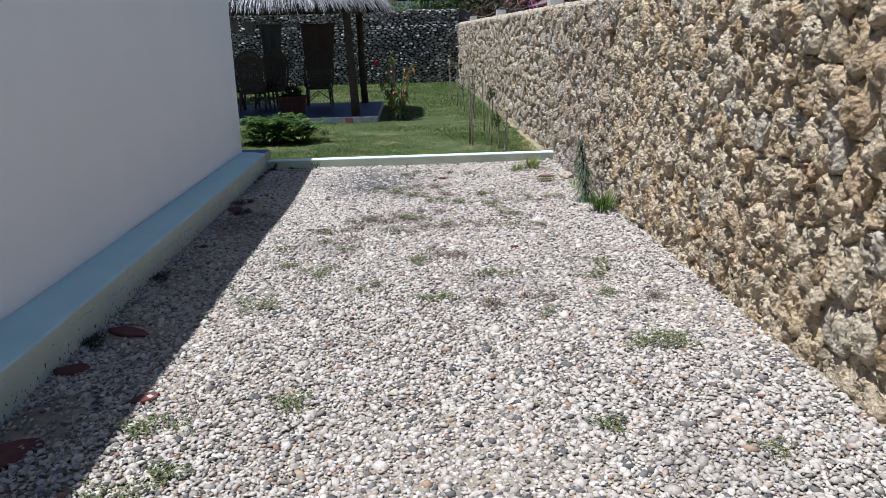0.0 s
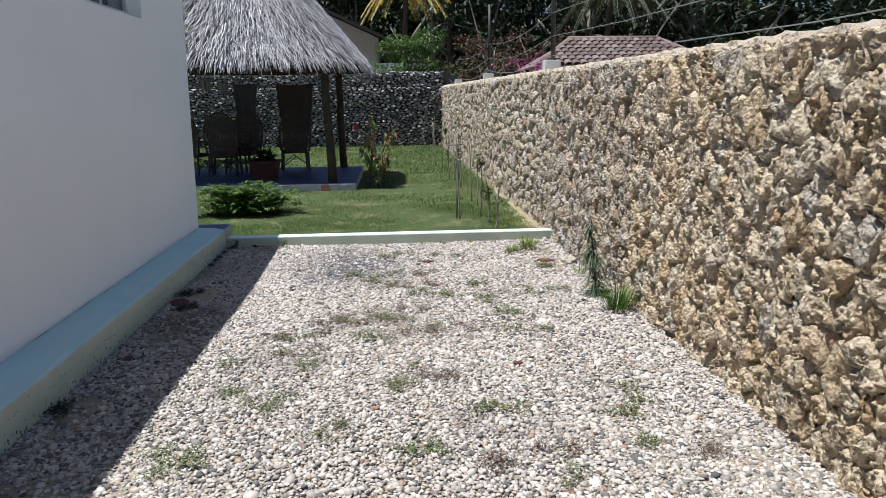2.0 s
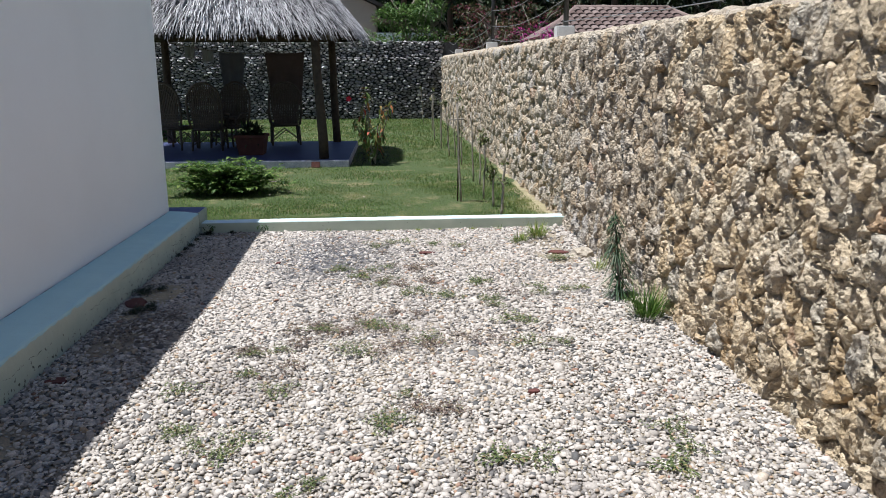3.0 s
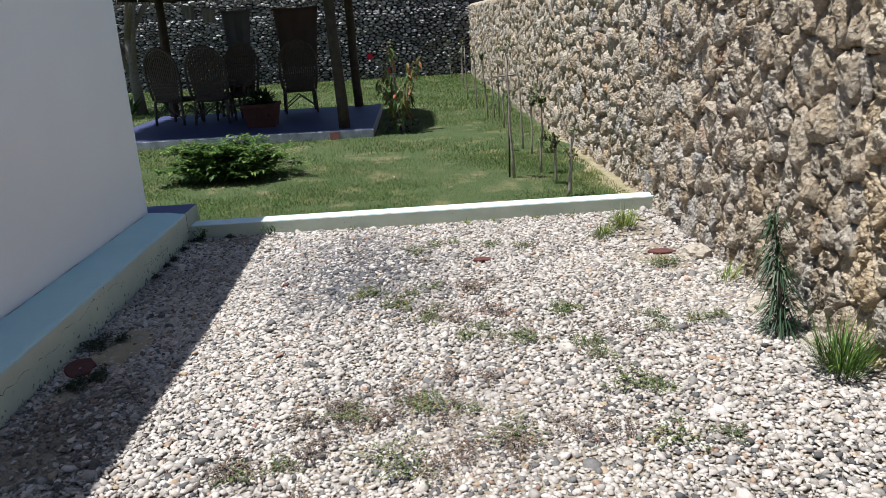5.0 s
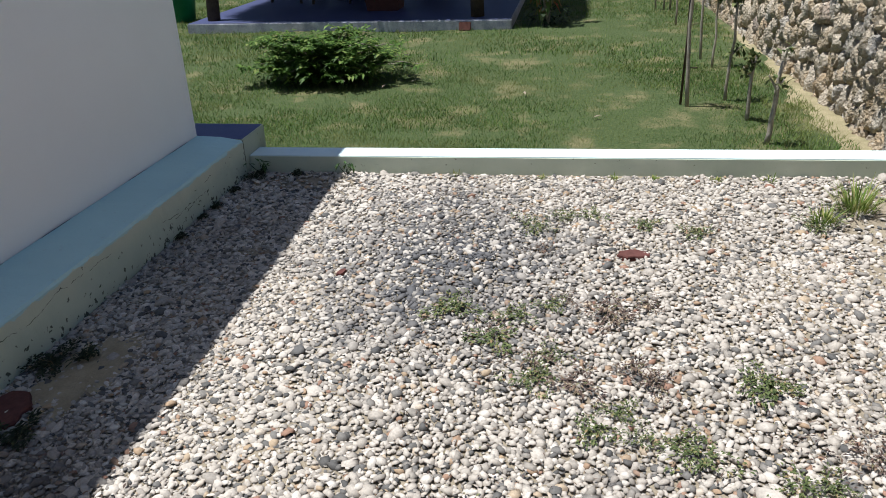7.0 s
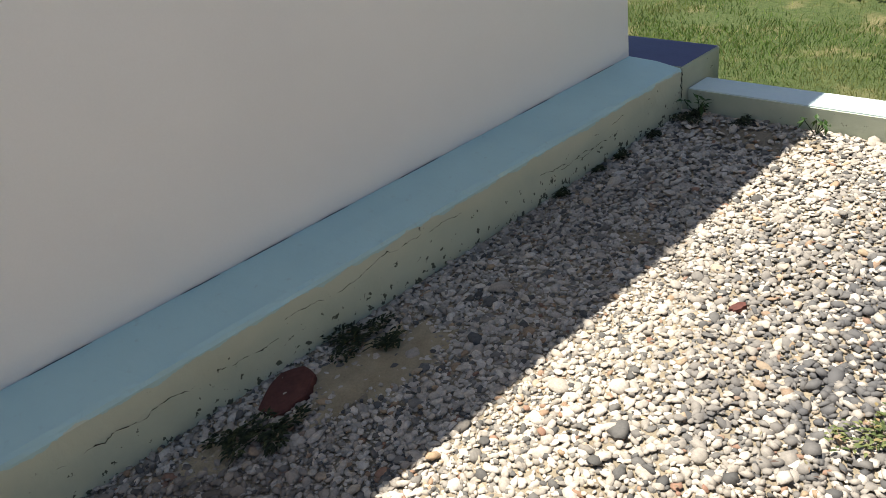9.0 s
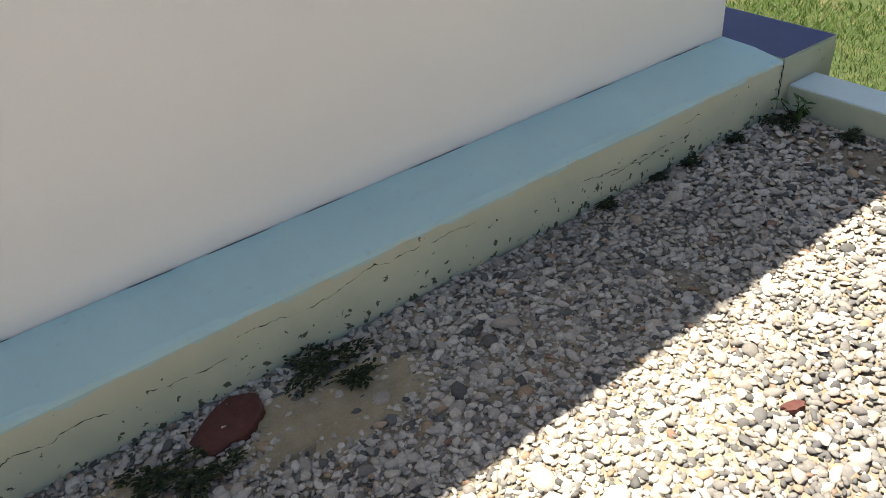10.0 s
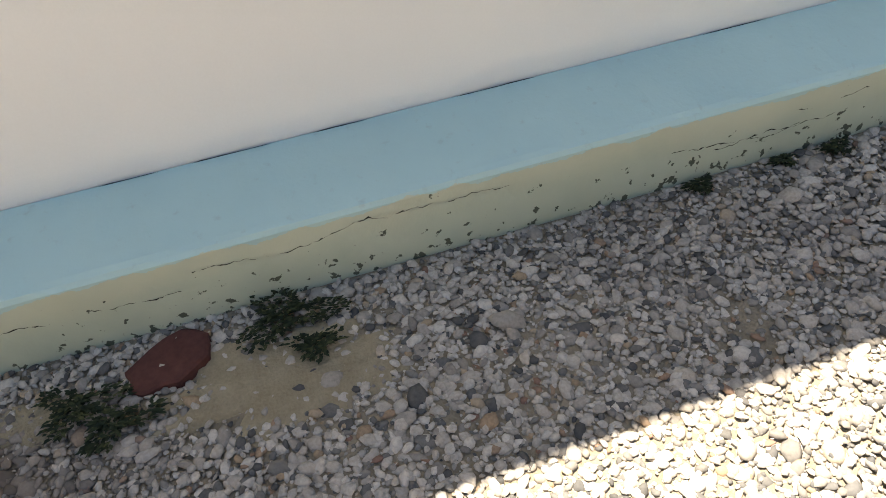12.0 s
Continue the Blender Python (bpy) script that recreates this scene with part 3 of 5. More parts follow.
W_Y0, W_Y1 = 0.0, 27.6


def wall_top(y):
    return 1.885 + 0.005 * y


wall_right = tagged(mesh_ob("wall_stone_boundary", *join(
    ([(wall_face(W_Y0) + 0.068, W_Y0, -0.05), (wall_face(W_Y0) + 0.4, W_Y0, -0.05), (wall_face(W_Y1) + 0.4, W_Y1, -0.05), (wall_face(W_Y1) + 0.068, W_Y1, -0.05),
      (wall_face(W_Y0) + 0.068, W_Y0, wall_top(W_Y0) - 0.03), (wall_face(W_Y0) + 0.4, W_Y0, wall_top(W_Y0) - 0.03), (wall_face(W_Y1) + 0.4, W_Y1, wall_top(W_Y1) - 0.03), (wall_face(W_Y1) + 0.068, W_Y1, wall_top(W_Y1) - 0.03)],
     [(0, 3, 2, 1), (4, 5, 6, 7), (0, 1, 5, 4), (1, 2, 6, 5), (2, 3, 7, 6), (3, 0, 4, 7)])), MORTAR), "tall dry boundary wall of rough tan coral stones", "wall", kind="structure")


def right_place(u, w, d):
    y = W_Y0 + u
    z = w / 1.45 * wall_top(y)
    return (wall_face(y) + 0.057 - d, y, z - 0.03)


def build_right_wall():
    rng = random.Random(11)
    near, rest = [], ([], [])
    for cu, cv, poly in cells(rng, W_Y1 - W_Y0, 1.45, 0.104, 0.38, 0.035):
        y = W_Y0 + cu
        if 2.9 < y < 7.4 and len(near) < 400:
            near.append(stone(rng, cu, cv, poly, right_place, 28, FINE, 0.043, 0.022))
        else:
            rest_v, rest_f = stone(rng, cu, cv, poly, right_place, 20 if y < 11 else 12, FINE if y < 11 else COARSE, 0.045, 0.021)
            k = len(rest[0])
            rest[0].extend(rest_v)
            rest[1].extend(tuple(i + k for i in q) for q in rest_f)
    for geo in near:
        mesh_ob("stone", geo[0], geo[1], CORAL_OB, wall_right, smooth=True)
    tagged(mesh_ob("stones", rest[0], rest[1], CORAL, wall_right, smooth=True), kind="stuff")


def wall_cap():
    """Rough pale mortar smeared along the top of the stones."""
    v, f, n = [], [], 900
    for j in range(n + 1):
        y = W_Y0 + (W_Y1 - W_Y0) * j / n
        e = noise.fractal(Vector((y * 5.1, 0, 0)), 1.0, 2.0, 4)
        e2 = noise.fractal(Vector((y * 7.3, 7, 0)), 1.0, 2.0, 4)
        x, z = wall_face(y), wall_top(y)
        v += [(x + 0.07, y, z - 0.09), (x + 0.05 + 0.035 * e, y, z - 0.045 + 0.03 * e2), (x + 0.07 + 0.03 * e2, y, z - 0.012 + 0.03 * e), (x + 0.14, y, z + 0.004 + 0.025 * e2), (x + 0.41, y, z + 0.005), (x + 0.41, y, z - 0.09)]
    for j in range(n):
        for i in range(5):
            k = j * 6 + i
            f.append((k, k + 6, k + 7, k + 1))
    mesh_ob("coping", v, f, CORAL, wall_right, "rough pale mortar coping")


FAR_Y, FAR_TOP = 27.5, 2.48
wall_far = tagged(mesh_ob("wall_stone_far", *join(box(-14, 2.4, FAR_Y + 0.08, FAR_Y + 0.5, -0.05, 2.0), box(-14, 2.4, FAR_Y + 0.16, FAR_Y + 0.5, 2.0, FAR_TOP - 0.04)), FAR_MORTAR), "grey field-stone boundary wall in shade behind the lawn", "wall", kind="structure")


def build_far_wall():
    rng = random.Random(5)
    geo = ([], [])
    for z0, h, back in ((-0.02, 2.02, 0.075), (2.0, 0.5, 0.15)):
        def place(u, w, d):
            return (-9.0 + u, FAR_Y + back - d, z0 + w / 1.9 + 0.02 * noise.noise(Vector((u * 4, w * 4, 0))))
        for cu, cv, poly in cells(rng, 10.95, h * 1.9, 0.125, 0.36):
            v, f = stone(rng, cu, cv, poly, place, 9, COARSE, 0.11, 0.05, rng.choice((0.72, 0.85, 0.9, 0.95)))
            k = len(geo[0])
            geo[0].extend(v)
            geo[1].extend(tuple(i + k for i in q) for q in f)
    tagged(mesh_ob("stones", geo[0], geo[1], GREY_STONE, wall_far, smooth=False), kind="stuff")


# ---- garden shelter ----
CX, CY, HX, HY, EAVE, APEX = -2.5, 16.8, 2.3, 1.85, 2.16, 5.0
FLOOR_Z = 0.15


def roof_point(t, s):
    """t: angle round the roof; s: 0 at the apex, 1 at the eave."""
    c, q = math.cos(t), math.sin(t)
    k = (abs(c) ** 5 + abs(q) ** 5) ** (-1 / 5)
    return Vector((HX * c * k * s, HY * q * k * s, APEX - (APEX - EAVE) * s ** 0.94))


def shelter():
    rng = random.Random(21)
    ob = thing("garden_shelter", CX, CY, 0, "open shelter with a grey palm-thatched roof on dark posts", "gazebo")
    g = box(-4.5 - CX, -0.46 - CX, 15.03 - CY, 18.53 - CY, LAWN_Z - 0.05, FLOOR_Z, 0.012, 2)
    slots = [0 if sum(g[0][i][2] for i in q) / len(q) > FLOOR_Z - 0.001 else 1 for q in g[1]]
    mesh_ob("platform", g[0], g[1], [FLOOR_BLUE, RIM_WHITE], ob, "blue cement platform with a worn white edge", slots=slots)
    for x, y, lx, ly in ((-0.88, 15.3, -0.1, 0.04), (-0.88, 18.36, -0.05, -0.04), (-4.25, 15.3, 0.05, 0.04), (-4.22, 18.34, 0.03, -0.03)):
        pts = [(x - CX + lx * k / 6 + rng.uniform(-0.008, 0.008), y - CY + ly * k / 6, FLOOR_Z + (2.24 - FLOOR_Z) * k / 6) for k in range(7)]
        part("post", tube(pts, [0.082 - 0.002 * k + rng.uniform(-0.004, 0.004) for k in range(7)], 12), WOOD, ob, smooth=True)
    for a, b in (((-1.85, -1.46), (1.75, -1.46)), ((-1.85, 1.52), (1.75, 1.52)), ((-1.72, -1.6), (-1.72, 1.6)), ((1.62, -1.6), (1.62, 1.6))):
        part("beam", tube([(*a, 2.2), (*b, 2.2)], 0.055, 10), WOOD, ob, smooth=True)
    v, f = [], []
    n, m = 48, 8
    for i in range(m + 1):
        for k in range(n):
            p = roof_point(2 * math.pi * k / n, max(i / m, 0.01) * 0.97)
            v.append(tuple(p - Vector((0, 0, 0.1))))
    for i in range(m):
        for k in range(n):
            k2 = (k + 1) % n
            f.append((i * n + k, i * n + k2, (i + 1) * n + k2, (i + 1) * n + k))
    part("roof_lining", (v, f), THATCH_SHADED, ob, "underside of the thatch, its shade put into the near-black colour", smooth=True)
    for k in range(12):
        t = 2 * math.pi * (k + 0.5) / 12
        part("rafter", tube([roof_point(t, 0.05) - Vector((0, 0, 0.16)), roof_point(t, 0.93) - Vector((0, 0, 0.16))], 0.03, 6), WOOD, ob)
    # thatch: strips laid down the slope in courses, loose ends at the eave
    v, f = [], []
    for c in range(40):
        s0 = 0.06 + 0.94 * c / 39
        count = int(100 + 1700 * s0)
        for _ in range(count):
            t = rng.uniform(0, 2 * math.pi)
            a = roof_point(t, max(0.02, s0 - rng.uniform(0.035, 0.085)))
            b = roof_point(t + rng.gauss(0, 0.014) / max(s0, 0.15), min(s0 + rng.uniform(-0.02, 0.025), 1.04))
            out = Vector((a.x, a.y, 1.2)).normalized()
            side = (b - a).cross(out).normalized() * rng.uniform(0.0035, 0.009)
            lift = rng.uniform(0.0, 0.075)
            a2, b2 = a + out * (lift * 0.4), b + out * (lift + 0.012) - Vector((0, 0, rng.uniform(0.0, 0.13) if c >= 38 else 0.0))
            mid = (a2 + b2) / 2 + out * rng.uniform(-0.005, 0.035) + side * rng.uniform(-2.5, 2.5)
            k = len(v)
            v += [tuple(a2 - side), tuple(a2 + side), tuple(mid + side), tuple(b2 + side * 0.35), tuple(b2 - side * 0.35), tuple(mid - side)]
            f += [(k, k + 1, k + 2, k + 5), (k + 5, k + 2, k + 3, k + 4)]
    tagged(part("thatch", (v, f), THATCH, ob, "weathered grey palm-leaf thatch"), kind="stuff")


def rattan_chair(x, y, rz):
    ob = thing("rattan_chair", x, y, FLOOR_Z, "dark rattan armchair with a tall rounded woven back", "chair", "rattan chairs in the shelter", rz)
    part("seat", box(-0.27, 0.27, -0.26, 0.26, 0.36, 0.43, 0.03, 3), RATTAN, ob, smooth=True)
    arch = [(0.31 * math.cos(t), -0.29 - 0.05 * math.sin(t), 0.86 + 0.36 * math.sin(t)) for t in [math.pi * k / 12 for k in range(13)]]
    pts = [(-0.27, -0.23, 0.4), (-0.31, -0.26, 0.65)] + arch[::-1] + [(0.31, -0.26, 0.65), (0.27, -0.23, 0.4)]
    part("back_frame", tube(pts, 0.022, 8), RATTAN, ob, smooth=True)
    inner = [(p[0] * 0.66, p[1] + 0.01, 0.42 + (p[2] - 0.4) * 0.82) for p in pts]
    part("inner_hoop", tube(inner, 0.013, 6), RATTAN, ob, smooth=True)
    # woven back: crossing canes
    canes = []
    for k in range(-7, 8):
        px = k * 0.036
        top = 0.86 + 0.33 * math.sqrt(max(0.0, 1 - (px / 0.3) ** 2))
        canes.append(tube([(px * 0.85, -0.235, 0.43), (px, -0.275, 0.8), (px, -0.315, top)], 0.0165, 5))
    for k in range(11):
        z = 0.5 + 0.055 * k
        w = 0.28 if z < 0.88 else 0.3 * math.sqrt(max(0.05, 1 - ((z - 0.86) / 0.35) ** 2))
        if k not in (4, 5):
            canes.append(tube([(-w, -0.25 - 0.05 * (z - 0.45), z), (w, -0.25 - 0.05 * (z - 0.45), z)], 0.014, 5))
    for c in canes:
        part("cane", c, RATTAN, ob)
    for sx in (-1, 1):
        part("armrest", tube([(sx * 0.3, -0.25, 0.68), (sx * 0.34, -0.05, 0.66), (sx * 0.33, 0.2, 0.64), (sx * 0.29, 0.27, 0.56), (sx * 0.27, 0.26, 0.4)], 0.02, 8), RATTAN, ob, smooth=True)
        for sy in (-1, 1):
            part("leg", tube([(sx * 0.25, sy * 0.23, 0.38), (sx * 0.27, sy * 0.25, 0.0)], [0.024, 0.02], 8), RATTAN, ob, smooth=True)
        part("brace", tube([(sx * 0.26, -0.24, 0.1), (sx * 0.26, 0.0, 0.3), (sx * 0.26, 0.24, 0.1)], 0.012, 6), RATTAN, ob)
    for sy in (-1, 1):
        part("brace", tube([(-0.26, sy * 0.24, 0.1), (0.0, sy * 0.24, 0.3), (0.26, sy * 0.24, 0.1)], 0.012, 6), RATTAN, ob)
    return ob


def chairs_and_table():
    c = rattan_chair(-3.12, 16.95, 0)
    for x, y, rz in ((-1.87, 17.95, 12), (-2.86, 17.45, 165), (-3.78, 17.15, -20)):
        copy_thing(c, pose(x, y, FLOOR_Z, 0, 0, rz))
    t = thing("side_table", -3.0, 17.6, FLOOR_Z, "low round dark rattan table between the chairs", "table")
    part("tabletop", moved(lathe([(0.0, 0.0), (0.36, 0.0), (0.38, 0.02), (0.36, 0.045), (0.0, 0.05)], 24), pose(0, 0, 0.52)), RATTAN, t, smooth=True)
    for k in range(4):
        a = radians(45 + 90 * k)
        part("leg", tube([(0.24 * math.cos(a), 0.24 * math.sin(a), 0.53), (0.3 * math.cos(a), 0.3 * math.sin(a), 0.0)], 0.02, 8), RATTAN, t, smooth=True)
    part("shelf", moved(lathe([(0.0, 0.0), (0.25, 0.0), (0.25, 0.025), (0.0, 0.025)], 20), pose(0, 0, 0.2)), RATTAN, t)


def planter():
    rng = random.Random(4)
    ob = thing("terracotta_planter", -2.2, 16.1, FLOOR_Z, "square terracotta planter with a leafy plant on the platform", "planter")
    outer = [(-0.2, 0.0), (-0.245, 0.3), (-0.265, 0.3), (-0.265, 0.35), (-0.23, 0.35), (-0.22, 0.28)]
    v, f = [], []
    for r, z in outer:
        for sx, sy in ((1, 1), (-1, 1), (-1, -1), (1, -1)):
            v.append((r * sx, r * sy, z))
    for i in range(len(outer) - 1):
        for k in range(4):
            k2 = (k + 1) % 4
            f.append((i * 4 + k, i * 4 + k2, (i + 1) * 4 + k2, (i + 1) * 4 + k))
    f += [(0, 1, 2, 3), tuple(len(v) - 4 + k for k in range(4))]
    part("pot", (v, f), CLAY, ob)
    lv, lf = [], []
    for _ in range(160):
        w = rand_way(rng, 0.5)
        leaf(lv, lf, Vector((rng.uniform(-0.15, 0.15), rng.uniform(-0.15, 0.15), rng.uniform(0.28, 0.45))), w, rng.uniform(0.12, 0.26), 0.05)
    part("foliage", (lv, lf), LEAF_SHADE, ob)


def hanging_cloth(name, x, w_top, w_low, z1, z0, mat, label, seed):
    """A cloth pegged on the line, narrowing to its hem, with folds and thickness."""
    rng = random.Random(seed)
    ph = rng.uniform(0, 6)
    v, f = [], []
    nx, nz = 14, 10
    for back in (0, 1):
        for j in range(nz + 1):
            s = j / nz
            w = w_top + (w_low - w_top) * s ** 0.8
            for i in range(nx + 1):
                u = i / nx - 0.5
                fold = 0.025 * math.sin(u * 15 + ph) * (0.4 + s) + 0.012 * math.sin(u * 33 + s * 3)
                sag = -0.03 * (1 - 4 * u * u) if j == 0 else 0.0
                v.append((x + u * w, 18.45 + fold + 0.008 * back, z1 + sag + (z0 - z1) * s))
    k0 = (nx + 1) * (nz + 1)
    for j in range(nz):
        for i in range(nx):
            k = j * (nx + 1) + i
            f.append((k, k + nx + 1, k + nx + 2, k + 1))
            f.append((k0 + k, k0 + k + 1, k0 + k + nx + 2, k0 + k + nx + 1))
    rim = [i for i in range(nx + 1)] + [j * (nx + 1) + nx for j in range(1, nz + 1)] + [nz * (nx + 1) + i for i in range(nx - 1, -1, -1)] + [j * (nx + 1) for j in range(nz - 1, 0, -1)]
    for a, b in zip(rim, rim[1:] + rim[:1]):
        f.append((a, b, b + k0, a + k0))
    ob = tagged(mesh_ob(name, v, f, mat, smooth=True), label, "cloth", "cloths on the line")
    return ob


def cloths():
    rope = thing("clothes_line", 0, 0, 0, "thin rope tied between the back posts of the shelter", "rope")
    part("rope", tube([(-4.2 + 3.32 * k / 12, 18.45, 2.16 - 0.24 * math.sin(math.pi * k / 12) ** 0.8) for k in range(13)], 0.008, 6), BARK, rope)
    for x in (-4.2, -0.9):
        part("knot", tube([(x, 18.37, 2.16), (x, 18.46, 2.16)], 0.014, 6), BARK, rope)
    hanging_cloth("towel", -1.88, 0.81, 0.6, 1.95, 0.9, BROWN_CLOTH, "dark brown towel hanging from the shelter's line", 1)
    hanging_cloth("towel", -2.93, 0.53, 0.36, 1.95, 1.12, GREY_CLOTH, "grey towel hanging in folds from the line", 2)
    hanging_cloth("small_cloth", -3.75, 0.23, 0.19, 2.07, 1.83, LIGHT_CLOTH, "small pale grey cloth pegged on the line", 3)
    hanging_cloth("small_cloth", -3.4, 0.25, 0.21, 2.02, 1.75, LIGHT_CLOTH, "pale grey cloth pegged beside the grey towel", 4)


# ---- plants ----
def foliage(rng, spots, count, size, width, lift=0.2, droop=0.3):
    """Leaves spread through ellipsoids (x, y, z, rx, ry, rz), thickest near their skin."""
    v, f = [], []
    tot = sum(s[3] * s[4] + s[4] * s[5] for s in spots)
    for x, y, z, rx, ry, rz in spots:
        for _ in range(max(4, int(count * (rx * ry + ry * rz) / tot))):
            w = rand_way(rng)
            r = rng.uniform(0.35, 1.0) ** 0.5
            p = Vector((x + w.x * rx * r, y + w.y * ry * r, z + w.z * rz * r))
            leaf(v, f, p, Vector((w.x + rng.gauss(0, 0.5), w.y + rng.gauss(0, 0.5), w.z * 0.4 + rng.gauss(0, 0.4) + lift)), size * rng.uniform(0.6, 1.3), width * rng.uniform(0.7, 1.2), droop)
    return v, f


def low_shrub():
    """Arching stems from one foot, each with pairs of leaflets along it."""
    rng = random.Random(31)
    ob = thing("low_shrub", -1.9, 12.35, LAWN_Z, "low spreading yellow-green shrub with feathery leaves on the lawn", "shrub")
    v, f = [], []
    for k in range(85):
        t = rng.uniform(0, 2 * math.pi)
        r = rng.uniform(0.2, 0.52) + (0.2 if math.cos(t) > 0.6 and k % 3 == 0 else 0.0)
        top = rng.uniform(0.12, 0.46) * (1.12 - 0.4 * r)
        pts = [Vector((r * q * math.cos(t) * 1.4, r * q * math.sin(t) * 0.9, top * (1 - (1 - q) ** 2) - 0.12 * r * q ** 3)) for q in (0, 0.2, 0.4, 0.6, 0.8, 1.0)]
        part("stem", tube(pts, [0.01, 0.008, 0.006, 0.005, 0.004, 0.002], 5), BARK, ob)
        for i in range(2, 6):
            for _ in range(3):
                p = pts[i - 1].lerp(pts[i], rng.random())
                a = rng.uniform(0, 2 * math.pi)
                tip = p + Vector((math.cos(a), math.sin(a), rng.uniform(-0.1, 0.5))).normalized() * rng.uniform(0.09, 0.18)
                along = (tip - p).normalized()
                side = along.cross(Vector((0, 0, 1))).normalized()
                for u in range(5):
                    q = p.lerp(tip, 0.25 + 0.18 * u)
                    for sd in (-1, 1):
                        leaf(v, f, q, along * 0.6 + side * sd + Vector((0, 0, rng.gauss(0.1, 0.25))), rng.uniform(0.05, 0.09), rng.uniform(0.024, 0.037), 0.25)
    fill = foliage(rng, [(0.0, 0.0, 0.17, 0.52, 0.4, 0.17), (-0.25, -0.1, 0.12, 0.32, 0.3, 0.12), (0.28, -0.05, 0.17, 0.35, 0.3, 0.13)], 800, 0.09, 0.04, 0.4)
    part("foliage", join((v, f), fill), LEAF_SHRUB, ob)


def hibiscus():
    rng = random.Random(32)
    ob = thing("hibiscus_bush", -0.06, 15.22, LAWN_Z, "thin hibiscus bush with reddish leaves and a red flower", "shrub")
    stems, v, f = [], [], []
    for k in range(9):
        t = rng.uniform(0, 2 * math.pi)
        hgt = rng.uniform(0.6, 1.45)
        r = rng.uniform(0.1, 0.38)
        pts = [Vector((r * s * math.cos(t) + rng.gauss(0, 0.015), r * s * math.sin(t), hgt * s)) for s in (0, 0.3, 0.6, 0.85, 1.0)]
        stems.append(tube(pts, [0.014, 0.012, 0.009, 0.006, 0.004], 6))
        for _ in range(34):
            i = rng.randint(1, 3)
            p = pts[i].lerp(pts[i + 1], rng.random())
            leaf(v, f, p, rand_way(rng, -0.1), rng.uniform(0.08, 0.15), rng.uniform(0.03, 0.06), 0.6)
    for geo in stems:
        part("stem", geo, BARK, ob)
    part("foliage", (v, f), LEAF_HIB, ob)
    # near-black leaves added to stand in for the shadow at the foot
    gv, gf = foliage(rng, [(0.02, 0.05, 0.14, 0.24, 0.2, 0.13)], 110, 0.11, 0.045)
    part("foot_shadow_leaves", (gv, gf), LEAF_SHADE, ob, "near-black leaves standing in for the shadow at the foot")
    pv_, pf_ = [], []
    for k in range(5):
        a = 2 * math.pi * k / 5
        leaf(pv_, pf_, Vector((-0.38, -0.05, 1.1)), Vector((math.cos(a), -0.4, math.sin(a))), 0.055, 0.05, 0.1, Vector((0.1, 1, 0)))
    part("flower", (pv_, pf_), PETAL, ob, "open red flower")
    part("flower_stem", tube([(0, 0, 0.6), (-0.2, -0.02, 0.95), (-0.38, -0.045, 1.1)], [0.008, 0.006, 0.004], 5), BARK, ob)


def sapling(rng, x, y, h, leaves, thick):
    """A straight planted stem with short stubs, some with a tuft of leaves at the head."""
    ob = thing("sapling", x, y, LAWN_Z - 0.02, "thin bare grey sapling planted along the stone wall" if leaves < 8 else "thin sapling with a tuft of small green leaves by the wall", "sapling", "saplings along the wall")
    lean = (rng.gauss(0, 0.035), rng.gauss(0, 0.03))
    pts = [Vector((lean[0] * h * k / 6 + rng.gauss(0, 0.005), lean[1] * h * k / 6, h * k / 6)) for k in range(7)]
    part("stem", tube(pts, [0.78 * thick * (1.1 - 0.07 * k) + rng.uniform(-0.001, 0.001) for k in range(7)], 8), STEM, ob, smooth=True)
    v, f = [], []
    for k in range(rng.randint(2, 3)):
        i = rng.randint(3, 6)
        end = pts[i] + rand_way(rng, 1.4).normalized() * rng.uniform(0.05, 0.13)
        part("twig", tube([pts[i], end], [thick * 0.45, thick * 0.2], 5), STEM, ob)
        for _ in range(leaves):
            leaf(v, f, pts[i].lerp(end, rng.uniform(0.2, 1)) + rand_way(rng) * 0.03, rand_way(rng, 0.2), rng.uniform(0.04, 0.075), 0.03)
    if v:
        part("foliage", (v, f), LEAF_WEED, ob)


def saplings():
    rng = random.Random(33)
    for x, y, h, n, q in ((1.07, 11.46, 1.2, 12, 0.017), (1.40, 13.20, 1.0, 0, 0.014), (1.46, 12.83, 0.85, 26, 0.013), (1.37, 11.69, 0.7, 30, 0.015), (1.41, 11.14, 0.46, 26, 0.016), (1.44, 10.63, 0.52, 12, 0.021), (1.41, 15.19, 1.05, 10, 0.015), (1.49, 16.51, 1.0, 16, 0.015), (1.41, 16.54, 1.0, 0, 0.013), (1.30, 16.45, 0.95, 20, 0.014), (1.24, 17.86, 0.9, 10, 0.015),
                          (1.4, 18.3, 0.9, 12, 0.015), (1.2, 19.6, 0.95, 0, 0.015), (1.42, 20.6, 0.85, 16, 0.015), (1.3, 22.3, 0.95, 14, 0.016), (1.38, 24.2, 1.0, 14, 0.016), (1.2, 25.6, 1.0, 18, 0.016)):
        sapling(rng, x, y, h, n, q)
    ob = thing("stake", 1.03, 11.52, LAWN_Z - 0.02, "dark thin stake tied beside a sapling, with a crossbar on top", "stake")
    part("upright", tube([(0, 0, 0), (0.008, 0, 0.55), (0.0, 0.01, 1.0)], [0.009, 0.008, 0.008], 8), WOOD, ob, smooth=True)
    part("crossbar", tube([(-0.1, 0.0, 1.0), (0.08, 0.0, 1.01)], 0.008, 7), BARK, ob, smooth=True)
    part("tie", tube([(0.0, 0.0, 0.3), (0.1, 0.03, 0.29)], 0.005, 5), WOOD, ob)


